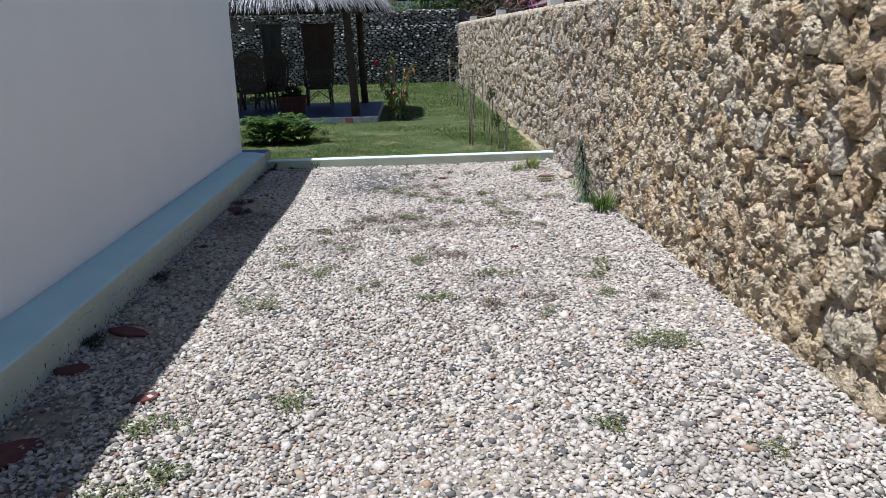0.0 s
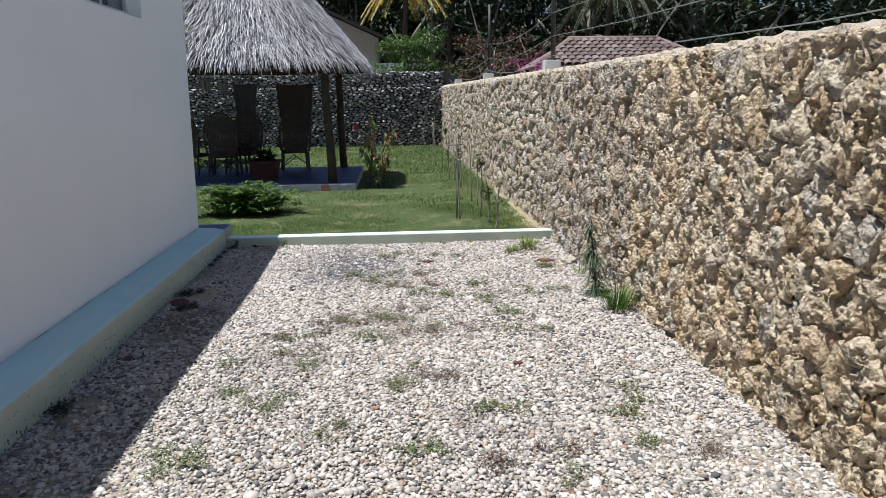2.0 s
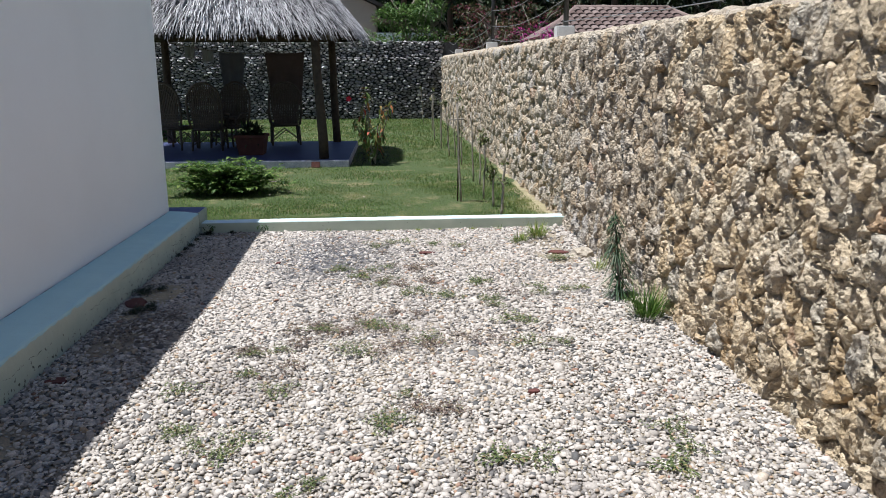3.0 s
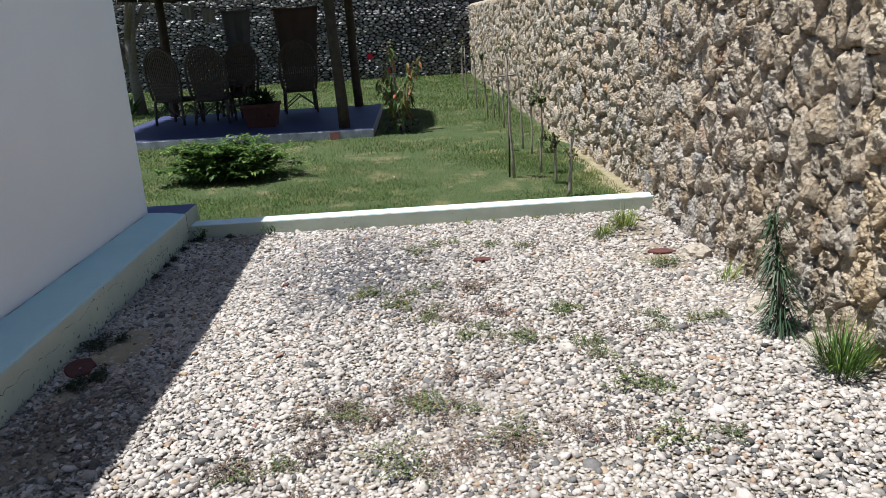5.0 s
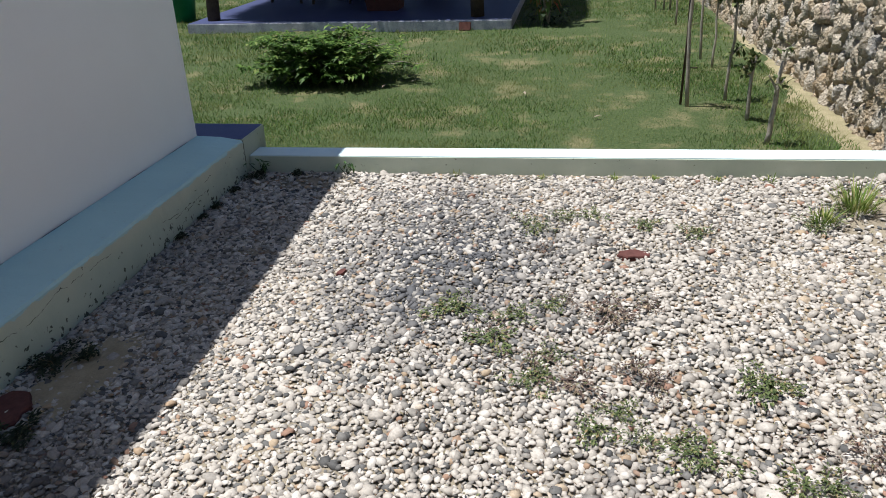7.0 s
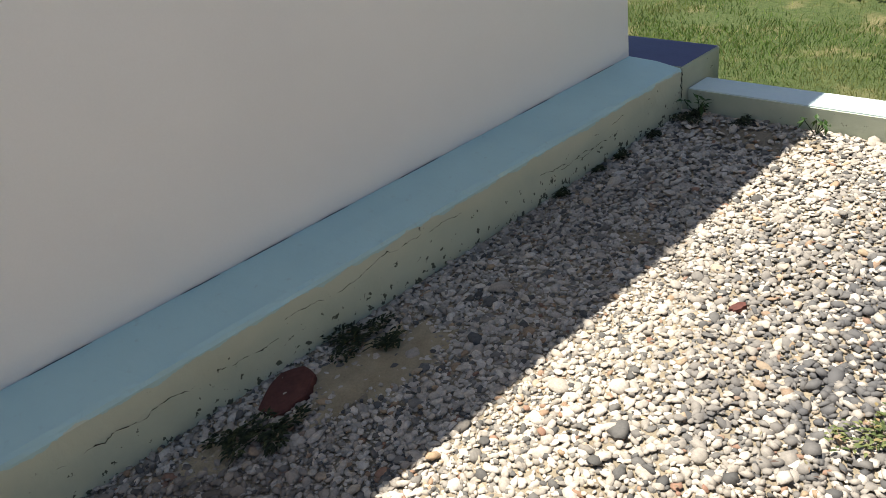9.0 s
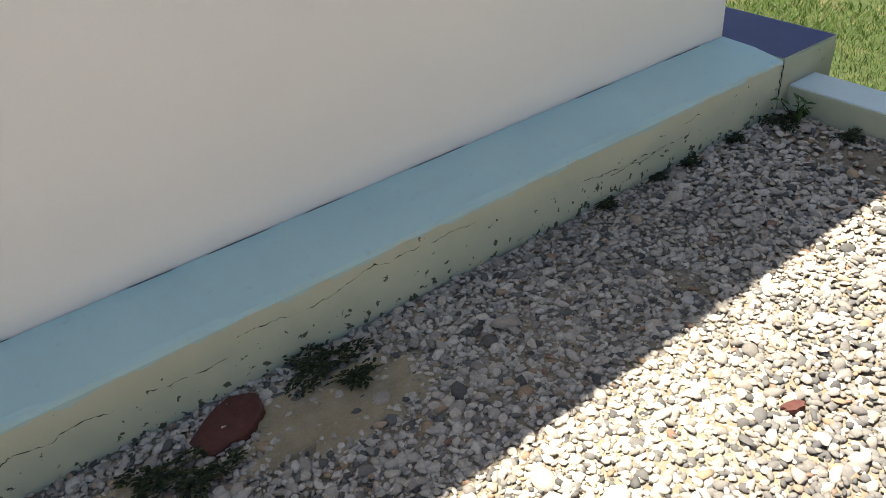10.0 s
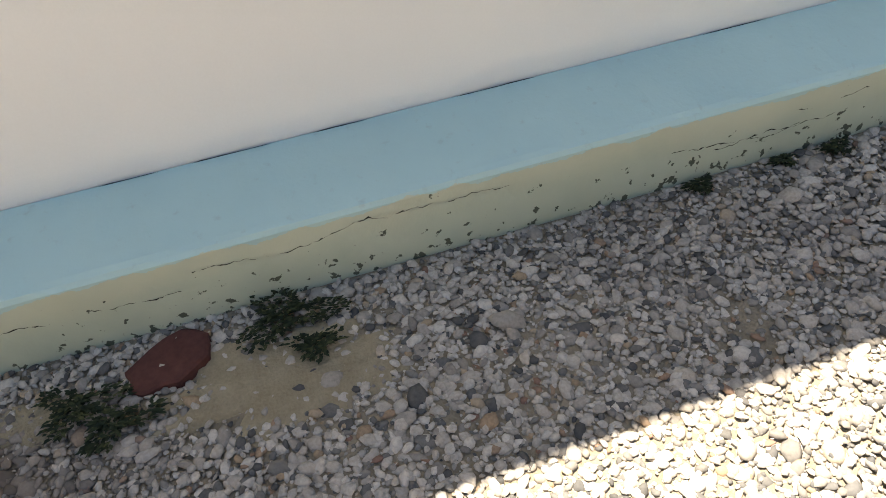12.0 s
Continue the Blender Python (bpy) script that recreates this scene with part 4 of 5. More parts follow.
def needle_plant():
    rng = random.Random(34)
    ob = thing("needle_plant", 1.87, 7.6, 0, "upright seedling with drooping blue-green needle leaves by the wall", "plant")
    stem = [Vector((-0.012 * k, 0.008 * k, 0.12 * k)) for k in range(6)]
    part("stem", tube(stem, [0.012, 0.011, 0.009, 0.007, 0.005, 0.003], 6), BARK, ob)
    v, f = [], []
    for _ in range(470):
        s = 4.9 * rng.random() ** 1.2
        p = stem[int(s)].lerp(stem[min(int(s) + 1, 5)], s % 1)
        t = rng.uniform(0, 2 * math.pi)
        spread = rng.uniform(0.2, 0.75) * (1.0 - 0.11 * s)
        leaf(v, f, p, Vector((spread * math.cos(t), spread * math.sin(t), rng.uniform(-0.2, 0.7))), rng.uniform(0.12, 0.24) * (1.1 - 0.12 * s), 0.009, rng.uniform(0.4, 0.9))
    part("foliage", (v, f), LEAF_PINE, ob)


def grass_tuft(x, y, h, n, mat, label, seed):
    rng = random.Random(seed)
    ob = thing("grass_tuft", x, y, 0, label, "grass tuft", "grass tufts at the wall")
    v, f = [], []
    for _ in range(n):
        t = rng.uniform(0, 2 * math.pi)
        r = rng.uniform(0, 0.25 * h + 0.02)
        leaf(v, f, Vector((r * math.cos(t), r * math.sin(t), 0)), Vector((0.5 * math.cos(t) + rng.gauss(0, 0.2), 0.5 * math.sin(t) + rng.gauss(0, 0.2), 1.0)), h * rng.uniform(0.5, 1.15), 0.007, rng.uniform(0.05, 0.5))
    tagged(part("foliage", (v, f), mat, ob), kind="stuff")


def weed_geo(rng, r, n, size):
    v, f = [], []
    for _ in range(n):
        t = rng.uniform(0, 2 * math.pi)
        q = r * math.sqrt(rng.random()) * (0.6 + 0.4 * math.sin(3 * t + r * 40))
        p = Vector((q * math.cos(t), q * math.sin(t), rng.uniform(0.012, 0.03)))
        leaf(v, f, p, Vector((math.cos(t) + rng.gauss(0, 0.6), math.sin(t) + rng.gauss(0, 0.6), rng.uniform(0.0, 0.6))), size * rng.uniform(0.5, 1.3), size * 0.45, 0.3)
    return v, f


def weeds():
    rng = random.Random(35)
    makers = []
    for k in range(8):
        dry = k in (2, 5, 7)
        geo = weed_geo(rng, rng.uniform(0.11, 0.19), 190, 0.018 if k % 2 else 0.023)
        me = bpy.data.meshes.new("weed")
        me.from_pydata(geo[0], [], geo[1])
        me.materials.append(LEAF_DRY if dry else LEAF_WEED)
        makers.append((me, dry))
    green = [(-0.18, 6.99), (-0.03, 6.68), (0.04, 7.09), (0.29, 6.81), (0.36, 7.89), (0.40, 7.74), (0.61, 7.75), (1.66, 9.55), (1.35, 9.39), (1.56, 8.65), (1.51, 7.81), (1.28, 7.74), (0.04, 9.33), (1.01, 7.17),
             (-0.52, 6.67), (0.79, 8.05), (-0.57, 5.42), (-0.48, 6.12), (-0.14, 5.10), (0.16, 5.71), (0.70, 5.25), (0.28, 5.94), (-0.91, 4.95), (0.23, 4.80), (-0.83, 6.13), (1.37, 4.88), (1.49, 5.55), (0.17, 8.01),
             (0.08, 8.41), (0.13, 8.23), (-0.20, 8.40), (0.25, 9.39), (0.68, 9.34), (-0.95, 2.83), (0.91, 4.52), (0.94, 3.10), (1.59, 2.92), (-0.42, 3.52), (1.41, 4.07), (-0.94, 3.33),
             (-0.89, 4.69), (1.43, 5.24), (-0.80, 5.68), (0.87, 7.62), (1.07, 6.77)]
    withered = [(-0.31, 6.75), (0.01, 7.17), (0.18, 6.99), (0.43, 6.69), (0.20, 6.60), (0.68, 6.76), (0.23, 7.30), (-0.65, 6.68), (-0.35, 7.00), (1.16, 7.87), (0.15, 8.20), (-0.34, 6.40), (0.40, 5.78), (0.93, 4.79),
             (-0.18, 6.95), (0.62, 4.75), (1.55, 4.79), (0.38, 8.48), (0.64, 8.08), (0.45, 8.21), (0.26, 8.56), (-0.02, 8.33), (0.33, 7.97), (0.13, 8.98)]
    for spots, kinds in ((green, (0, 1, 3, 4, 6)), (withered, (2, 5, 7))):
        for x, y in spots:
            for j in range(rng.choice((1, 2, 2, 3))):
                me, dry = makers[rng.choice(kinds)]
                q = rng.uniform(0.5, 1.0)
                ob = new("weed")
                ob.empty_display_size = 0.05
                lv = new("foliage", me)
                lv.parent = ob
                tagged(lv, kind="stuff")
                ob.matrix_world = pose(x + rng.gauss(0, 0.05) + 0.07 * j, y + rng.gauss(0, 0.06), 0.004, 0, 0, rng.uniform(0, 360)) @ Matrix.Diagonal((q, q, 1, 1))
                tagged(ob, "dry brownish weed flattened on the gravel" if dry else "small dusty green weed growing through the gravel", "weed", "weeds in the gravel")
    # damp dark growth along the plinth
    for x, y, r in ((-1.42, 7.55, 0.07), (-1.49, 7.47, 0.075), (-1.58, 7.95, 0.1), (-1.47, 8.0, 0.05), (-1.62, 9.05, 0.03), (-1.625, 9.3, 0.022), (-1.62, 9.46, 0.03), (-1.62, 9.7, 0.03), (-1.58, 9.95, 0.08), (-1.35, 9.99, 0.05), (-1.6, 5.5, 0.1), (-1.6, 4.35, 0.1)):
        geo = weed_geo(rng, r, int(5200 * r), 0.015)
        v = [(p[0] * 1.0, p[1] * 1.5, p[2] * 0.9) for p in geo[0]]
        ob = mesh_ob("damp_weed", v, geo[1], LEAF_MOSS)
        ob.location = (max(x, PLINTH_X + r * 0.6), y, 0.004)
        tagged(ob, "dark low weed against the damp plinth", "weed", "weeds along the plinth")
    for x, y, z, s in ((-1.57, 10.0, 0.0, 1.0), (-1.05, 10.02, 0.0, 0.8)):
        ob = thing("corner_weed", x, y, z, "small broad-leaved weed at the foot of the kerb", "weed", "weeds along the plinth")
        v, f, st = [], [], []
        for k in range(5):
            t = rng.uniform(0, 6.3)
            end = Vector((0.06 * math.cos(t), 0.03 * math.sin(t) - 0.03, rng.uniform(0.05, 0.1))) * s
            st.append(tube([(0, 0, 0), end], [0.0025, 0.0015], 5))
            for _ in range(4):
                leaf(v, f, end, rand_way(rng, 0.2), 0.045 * s, 0.022 * s)
        for geo in st:
            part("stem", geo, LEAF_SHADE, ob)
        part("foliage", (v, f), LEAF, ob)


def spiky_plants():
    rng = random.Random(36)
    for x, y in ((-5.7, 20.3), (-5.0, 20.7), (-6.2, 20.9), (-0.3, 19.6)):
        ob = thing("spiky_plant", x, y, LAWN_Z, "clump of arching strap-shaped leaves on the lawn", "plant", "strap-leaved clumps")
        v, f = [], []
        for _ in range(40):
            t = rng.uniform(0, 6.3)
            leaf(v, f, Vector((0, 0, 0)), Vector((math.cos(t), math.sin(t), rng.uniform(0.5, 1.8))), rng.uniform(0.4, 0.75), 0.05, 0.25)
        part("foliage", (v, f), LEAF, ob)


def sand_patches():
    """Low spills of bare sand where the pebbles are scuffed away."""
    for x, y, rx, ry, rot in ((-1.42, 7.93, 0.13, 0.29, -6), (-1.5, 7.36, 0.06, 0.09, 0)):
        v, f, n = [(0.0, 0.0, 0.007)], [], 60
        for s, z in ((0.3, 0.007), (0.6, 0.006), (0.85, 0.004), (1.05, -0.006)):
            for k in range(n):
                t = 2 * math.pi * k / n
                q = s * (1 + 0.36 * noise.fractal(Vector((2.6 * math.cos(t) + x, 2.6 * math.sin(t) + y, 0)), 0.6, 2.0, 4))
                v.append((rx * q * math.cos(t), ry * q * math.sin(t), z + 0.006 * noise.noise(Vector((q * 7 * math.cos(t), q * 7 * math.sin(t), x)))))
        f += [(0, 1 + k, 1 + (k + 1) % n) for k in range(n)]
        f += [(1 + i * n + k, 1 + (i + 1) * n + k, 1 + (i + 1) * n + (k + 1) % n, 1 + i * n + (k + 1) % n) for i in range(3) for k in range(n)]
        ob = mesh_ob("sand_patch", v, f, PALE_SAND, smooth=True)
        ob.matrix_world = pose(x, y, 0, 0, 0, rot)
        tagged(ob, "bare patch of pale trodden sand among the pebbles", "sand", kind="structure")


def leaf_litter():
    """Brown withered bits caught between the stones, in loose drifts."""
    rng = random.Random(44)
    v, f = [], []
    for _ in range(75):
        cx, cy = rng.uniform(-1.0, 1.85), rng.uniform(3.0, 9.9)
        sp = rng.uniform(0.04, 0.16)
        for _ in range(rng.randint(15, 60)):
            x, y = cx + rng.gauss(0, sp), cy + rng.gauss(0, sp * 0.8)
            if -1.6 < x < 1.9 and y < 10.0:
                t = rng.uniform(0, 6.283)
                leaf(v, f, Vector((x, y, rng.uniform(0.014, 0.022))), Vector((math.cos(t), math.sin(t), rng.gauss(0.1, 0.3))), rng.uniform(0.008, 0.024), rng.uniform(0.003, 0.008), 0.1)
    tagged(mesh_ob("leaf_litter", v, f, LEAF_DRY), "withered brown leaf bits caught between the pebbles", "leaf litter", kind="stuff")


# ---- loose pieces on the ground ----
def loose_pieces():
    rng = random.Random(41)
    for x, y, z, rx, ry, rz, lab in ((1.9, 7.87, 0, 0.09, 0.08, 0.07, "pale rough rock at the foot of the wall"), (1.9, 8.86, 0, 0.1, 0.09, 0.075, "flat pale rock at the foot of the wall"), (1.96, 7.42, 0, 0.07, 0.06, 0.06, "small pale rock beside the seedling")):
        ob = mesh_ob("rock", *lump(rng, rx, ry, rz, 3, 0.35), WHITE_STONE)
        ob.location = (x, y, z)
        tagged(ob, lab, "rock", "rocks at the wall")
    for x, y, a, b, rot in ((-1.55, 7.67, 0.075, 0.1, 20), (0.545, 9.03, 0.07, 0.045, 10), (1.71, 8.97, 0.09, 0.04, 0), (-1.48, 3.18, 0.15, 0.09, 60), (-1.56, 3.98, 0.09, 0.055, 30), (-1.46, 4.49, 0.13, 0.06, -20), (-1.08, 3.62, 0.07, 0.04, 40), (0.95, 6.0, 0.03, 0.02, 0), (-0.72, 8.75, 0.03, 0.015, 70), (-1.52, 6.3, 0.06, 0.045, 0)):
        n = 15
        rim = [(1 + 0.17 * rng.uniform(-1, 1)) for _ in range(n)]
        v = [(a * k * math.cos(6.283 * i / n) * s, b * k * math.sin(6.283 * i / n) * s, z) for z, s in ((-0.01, 1.0), (0.016, 1.0), (0.021, 0.92)) for i, k in enumerate(rim)]
        f = [(j * n + i, j * n + (i + 1) % n, (j + 1) * n + (i + 1) % n, (j + 1) * n + i) for j in range(2) for i in range(n)] + [tuple(2 * n + i for i in range(n))]
        ob = mesh_ob("clay_shard", v, f, SHARD)
        ob.matrix_world = pose(x, y, -0.004, rng.uniform(-5, 5), rng.uniform(-5, 5), rot)
        tagged(ob, "flat broken piece of terracotta tile in the gravel", "tile shard", "terracotta shards")
    ob = mesh_ob("clay_shard", *moved(box(-0.07, 0.07, -0.012, 0.012, 0, 0.1, 0.006, 2), pose(0, 0, 0, -18, 0, 0)), CLAY)
    ob.location = (-1.0, 14.97, LAWN_Z)
    tagged(ob, "orange terracotta piece leaning on the shelter platform", "tile shard", "terracotta shards")
    for x, y, rot in ((-1.1, 12.2, 30), (-1.3, 12.0, 70), (-0.1, 11.75, 100), (0.4, 11.1, 20)):
        v, f = [], []
        leaf(v, f, Vector((0, 0, 0.03)), Vector((1, 0, 0.25)), 0.075, 0.024, 0.1)
        ob = mesh_ob("dry_leaf", v, f, SAND)
        ob.matrix_world = pose(x, y, LAWN_Z, 0, 0, rot)
        tagged(ob, "pale dry leaf lying on the lawn", "leaf", "dry leaves")
    bk = thing("bucket", -5.04, 16.05, LAWN_Z, "green plastic bucket on the lawn beside the shelter", "bucket")
    part("body", lathe([(0.0, 0.0), (0.14, 0.0), (0.19, 0.36), (0.205, 0.36), (0.205, 0.385), (0.185, 0.385), (0.135, 0.02), (0.0, 0.02)], 24), GREEN_PLASTIC, bk, smooth=True)
    part("handle", tube([(0.2 * math.cos(t), 0.02, 0.36 - 0.16 * math.sin(t)) for t in [math.pi * k / 10 for k in range(11)]], 0.005, 6), WIRE, bk)


def plinth_cracks():
    """Hairline cracks that wander along the plinth's face."""
    rng = random.Random(51)
    for y0, y1, z0 in ((7.05, 7.75, 0.125), (7.78, 8.35, 0.16), (8.3, 8.62, 0.172), (8.95, 9.35, 0.12), (9.32, 9.75, 0.15), (9.1, 9.5, 0.09), (5.5, 6.6, 0.13), (4.2, 5.2, 0.15)):
        pts, z, y = [], z0, y0
        while y < y1:
            pts.append((PLINTH_X + 0.0012, y, z, max(0.0, rng.gauss(0.0007, 0.0008)) * (noise.noise(Vector((y * 9.0, z0 * 50, 1.0))) > -0.2)))
            y += rng.uniform(0.005, 0.014)
            z = min(0.185, max(0.05, z + rng.gauss(0, 0.003)))
        v, f = [], []
        for p in pts:
            w = 0.004 * noise.fractal(Vector((6 * 1.7, p[1] * 6.0, 2.0)), 1.0, 2.0, 3)
            v += [(p[0] + w + 0.001, p[1], p[2] - p[3]), (p[0] + w + 0.001, p[1], p[2] + p[3])]
        f = [(2 * i, 2 * i + 2, 2 * i + 3, 2 * i + 1) for i in range(len(pts) - 1)]
        mesh_ob("crack", *shear((v, f)), CRACK, plinth, "thin dark crack")
    pts = [(HOUSE_X + 0.004, 6.0 + 0.025 * k, 0.2435, rng.uniform(0.0002, 0.0014) * (noise.noise(Vector((k * 0.11, 0, 0))) > 0.05)) for k in range(158)]
    v = [q for p in pts for q in ((p[0], p[1], p[2] - 0.002), (p[0] + p[3] * 1.8, p[1], p[2] - 0.0018 + (0.0028 if p[3] else 0.0)))]
    mesh_ob("joint_line", *shear((v, [(2 * i, 2 * i + 1, 2 * i + 3, 2 * i + 2) for i in range(157)])), CRACK, plinth, "dark joint between wall and plinth")
    pts = [(PLINTH_X + 0.0035 + 0.002 * math.sin(k), HOUSE_Y - 0.004 + 0.006 * math.sin(k * 2.1), 0.2 - 0.012 * k) for k in range(12)]
    v = [q for p in pts for q in ((p[0], p[1] - 0.003, p[2]), (p[0], p[1] + 0.003, p[2]))]
    mesh_ob("crack", v, [(2 * i, 2 * i + 1, 2 * i + 3, 2 * i + 2) for i in range(11)], CRACK, plinth, "open crack at the corner")


# ---- wall tops, wires ----
def fence_posts():
    tops = []
    for y, pole in ((24.0, 0), (17.4, 1), (11.35, 1)):
        x = wall_face(y) + 0.24
        ob = thing("wall_post", x, y, wall_top(y) - 0.03, "short pale concrete post on the wall, carrying fence wires", "post", "posts on the wall")
        part("block", box(-0.1, 0.1, -0.1, 0.1, 0, 0.16, 0.012, 2), CONCRETE, ob)
        if pole:
            part("pole", tube([(0.02, 0.02, 0.14), (0.02, 0.02, 1.5)], 0.03, 10), METAL, ob, "dark metal pole", smooth=True)
        tops.append((x, y, wall_top(y)))
    tops = [(tops[0][0], 27.4, wall_top(27.4))] + tops + [(tops[-1][0], -1.0, 1.85)]
    for k, h in enumerate((0.18, 0.42, 0.7)):
        ob = thing("fence_wire", 0, 0, 0, "sagging barbed fence wire along the top of the wall", "wire", "fence wires on the wall")
        pts = []
        for (xa, ya, za), (xb, yb, zb) in zip(tops, tops[1:]):
            for s in (0, 0.25, 0.5, 0.75):
                pts.append((xa + (xb - xa) * s, ya + (yb - ya) * s, za + (zb - za) * s + h - 0.12 * math.sin(math.pi * s)))
        part("strand", tube(pts, 0.004, 5), WIRE, ob)
        barbs = []
        for (xa, ya, za), (xb, yb, zb) in zip(pts, pts[1:]):
            n = max(1, int(abs(yb - ya) / 0.35))
            for i in range(n):
                s = i / n
                p = Vector((xa + (xb - xa) * s, ya + (yb - ya) * s, za + (zb - za) * s))
                barbs.append(tube([p + Vector((-0.018, 0.007, 0.014)), p + Vector((0.018, -0.007, -0.014))], 0.002, 4))
        tagged(part("barbs", join(*barbs), WIRE, ob), kind="stuff")


# ---- beyond the walls ----
def tiled_building():
    ob = thing("tiled_outbuilding", 7.75, 27.0, -0.05, "small outbuilding with a hipped clay-tile roof behind the wall", "building")
    part("wall", box(-2.75, 1.95, -1.65, 1.65, 0, 2.62), CREAM, ob)
    e, rz_, ez = [(-3.1, -2.05), (2.4, -2.05), (2.4, 2.05), (-3.1, 2.05)], 3.48, 2.6
    ridge = [(-1.7, 0, rz_), (1.2, 0, rz_)]
    v = [(x, y, ez) for x, y in e] + ridge
    part("roof", (v, [(0, 1, 5, 4), (1, 2, 5), (2, 3, 4, 5), (3, 0, 4), (3, 2, 1, 0)]), TILE_CLAY, ob)
    prof = [(0.115 * math.cos(t), 0.07 * math.sin(t)) for t in [math.pi * k / 6 for k in range(7)]]
    n, ln = Vector((0, -0.88, 2.05)).normalized(), 0.36
    down = Vector((0, -2.05, -0.88)).normalized()
    tv = [(x, *(down * s + n * (z + lift))[1:]) for s, lift in ((0.0, 0.0), (ln, 0.035)) for x, z in prof]
    tv += [(x * 0.86, *(down * ln + n * (z * 0.8 + 0.03))[1:]) for x, z in prof]
    tf = [(i, i + 1, i + 8, i + 7) for i in range(6)] + [(7 + i, 8 + i, 15 + i, 14 + i) for i in range(6)]
    me = bpy.data.meshes.new("roof_tile")
    me.from_pydata(tv, [], tf)
    me.materials.append(island("clay_tiles", [(0, (0.1, 0.065, 0.055)), (0.5, (0.15, 0.108, 0.094)), (1, (0.22, 0.168, 0.148))], 0.85, 9.0, ob=True))
    for j in range(7):
        s = j / 7
        y, z = -2.05 * s, rz_ - 0.88 * s
        half0, half1 = -1.7 - 1.4 * (s + 0.1), 1.2 + 1.2 * (s + 0.1)
        x = half0 + 0.12
        while x < half1:
            q = new("roof_tile", me)
            q.parent = ob
            q.location = (x, y - 0.01, z + 0.015)
            x += 0.245
    part("ridge_cap", tube([(-1.75, 0, rz_ + 0.02), (1.25, 0, rz_ + 0.02)], 0.1, 10), TILE_CLAY, ob, smooth=True)
    for x, y, a in ((-3.1, -2.05, ridge[0]), (2.4, -2.05, ridge[1])):
        part("ridge_cap", tube([(x, y, ez + 0.03), (a[0], a[1], a[2] + 0.02)], 0.09, 8), TILE_CLAY, ob, smooth=True)


def neighbour_house():
    ob = thing("neighbour_house", -3.0, 40.0, -0.05, "cream gabled house behind the far wall, half hidden by bushes", "house")
    part("wall", box(-4.5, 2.6, 0, 6.0, 0, 4.0), CREAM, ob)
    g = [(x, y, z) for y in (0.0, 6.0) for x, z in ((-4.5, 4.0), (2.6, 4.0), (2.6, 4.55), (0.1, 5.7))]
    part("gable", (g, [(0, 1, 2, 3), (4, 7, 6, 5), (0, 3, 7, 4), (1, 5, 6, 2), (2, 6, 7, 3), (0, 4, 5, 1)]), CREAM, ob)
    for a, b in (((0.1, 5.75), (3.1, 4.37)), ((0.1, 5.75), (-4.9, 3.85))):
        v = [(a[0], -0.4, a[1]), (b[0], -0.4, b[1]), (b[0], 6.4, b[1]), (a[0], 6.4, a[1])]
        v += [(x, y, z + 0.16) for x, y, z in v]
        part("roof", (v, [(0, 1, 2, 3), (4, 7, 6, 5), (0, 4, 5, 1), (1, 5, 6, 2), (2, 6, 7, 3), (3, 7, 4, 0)]), METAL, ob, "dark sloping roof edge")
    part("annexe", box(2.6, 5.2, -1.2, 3.0, 0, 3.3), PALE, ob, "pale bluish lower wing")
    v = [(2.4, -1.5, 3.9), (5.5, -1.5, 3.2), (5.5, 3.2, 3.2), (2.4, 3.2, 3.9)]
    v += [(x, y, z + 0.12) for x, y, z in v]
    part("roof", (v, [(0, 1, 2, 3), (4, 7, 6, 5), (0, 4, 5, 1), (1, 5, 6, 2), (2, 6, 7, 3), (3, 7, 4, 0)]), TILE_CLAY, ob, "brown lean-to roof")


def tree(name, x, y, h, r, mat, label, seed, leaves=2600, size=0.28, low=0.25, category="tree"):
    rng = random.Random(seed)
    ob = thing(name, x, y, -0.06, label, category, rz=rng.uniform(0, 360))
    trunk = [Vector((rng.gauss(0, 0.04) * k, rng.gauss(0, 0.04) * k, h * 0.7 * k / 5)) for k in range(6)]
    geos = [tube(trunk, [0.035 * h * (1 - 0.13 * k) * 0.6 for k in range(6)], 9)]
    spots = []
    for k in range(15):
        i = rng.randint(1, 5)
        t = rng.uniform(0, 6.283)
        end = Vector((math.cos(t) * r * rng.uniform(0.3, 0.95), math.sin(t) * r * rng.uniform(0.3, 0.95), h * rng.uniform(low + 0.08, 0.93)))
        geos.append(tube([trunk[i], trunk[i].lerp(end, 0.5) + Vector((0, 0, 0.1 * r)), end], [0.012 * h, 0.007 * h, 0.003 * h], 6))
        q = r * rng.uniform(0.24, 0.5)
        spots.append((end.x, end.y, end.z, q, q, q * rng.uniform(0.6, 0.9)))
    part("trunk", geos[0], BARK, ob, smooth=True)
    for geo in geos[1:]:
        part("limb", geo, BARK, ob, smooth=True)
    part("crown", foliage(rng, spots, leaves, size, size * 0.42), mat, ob)


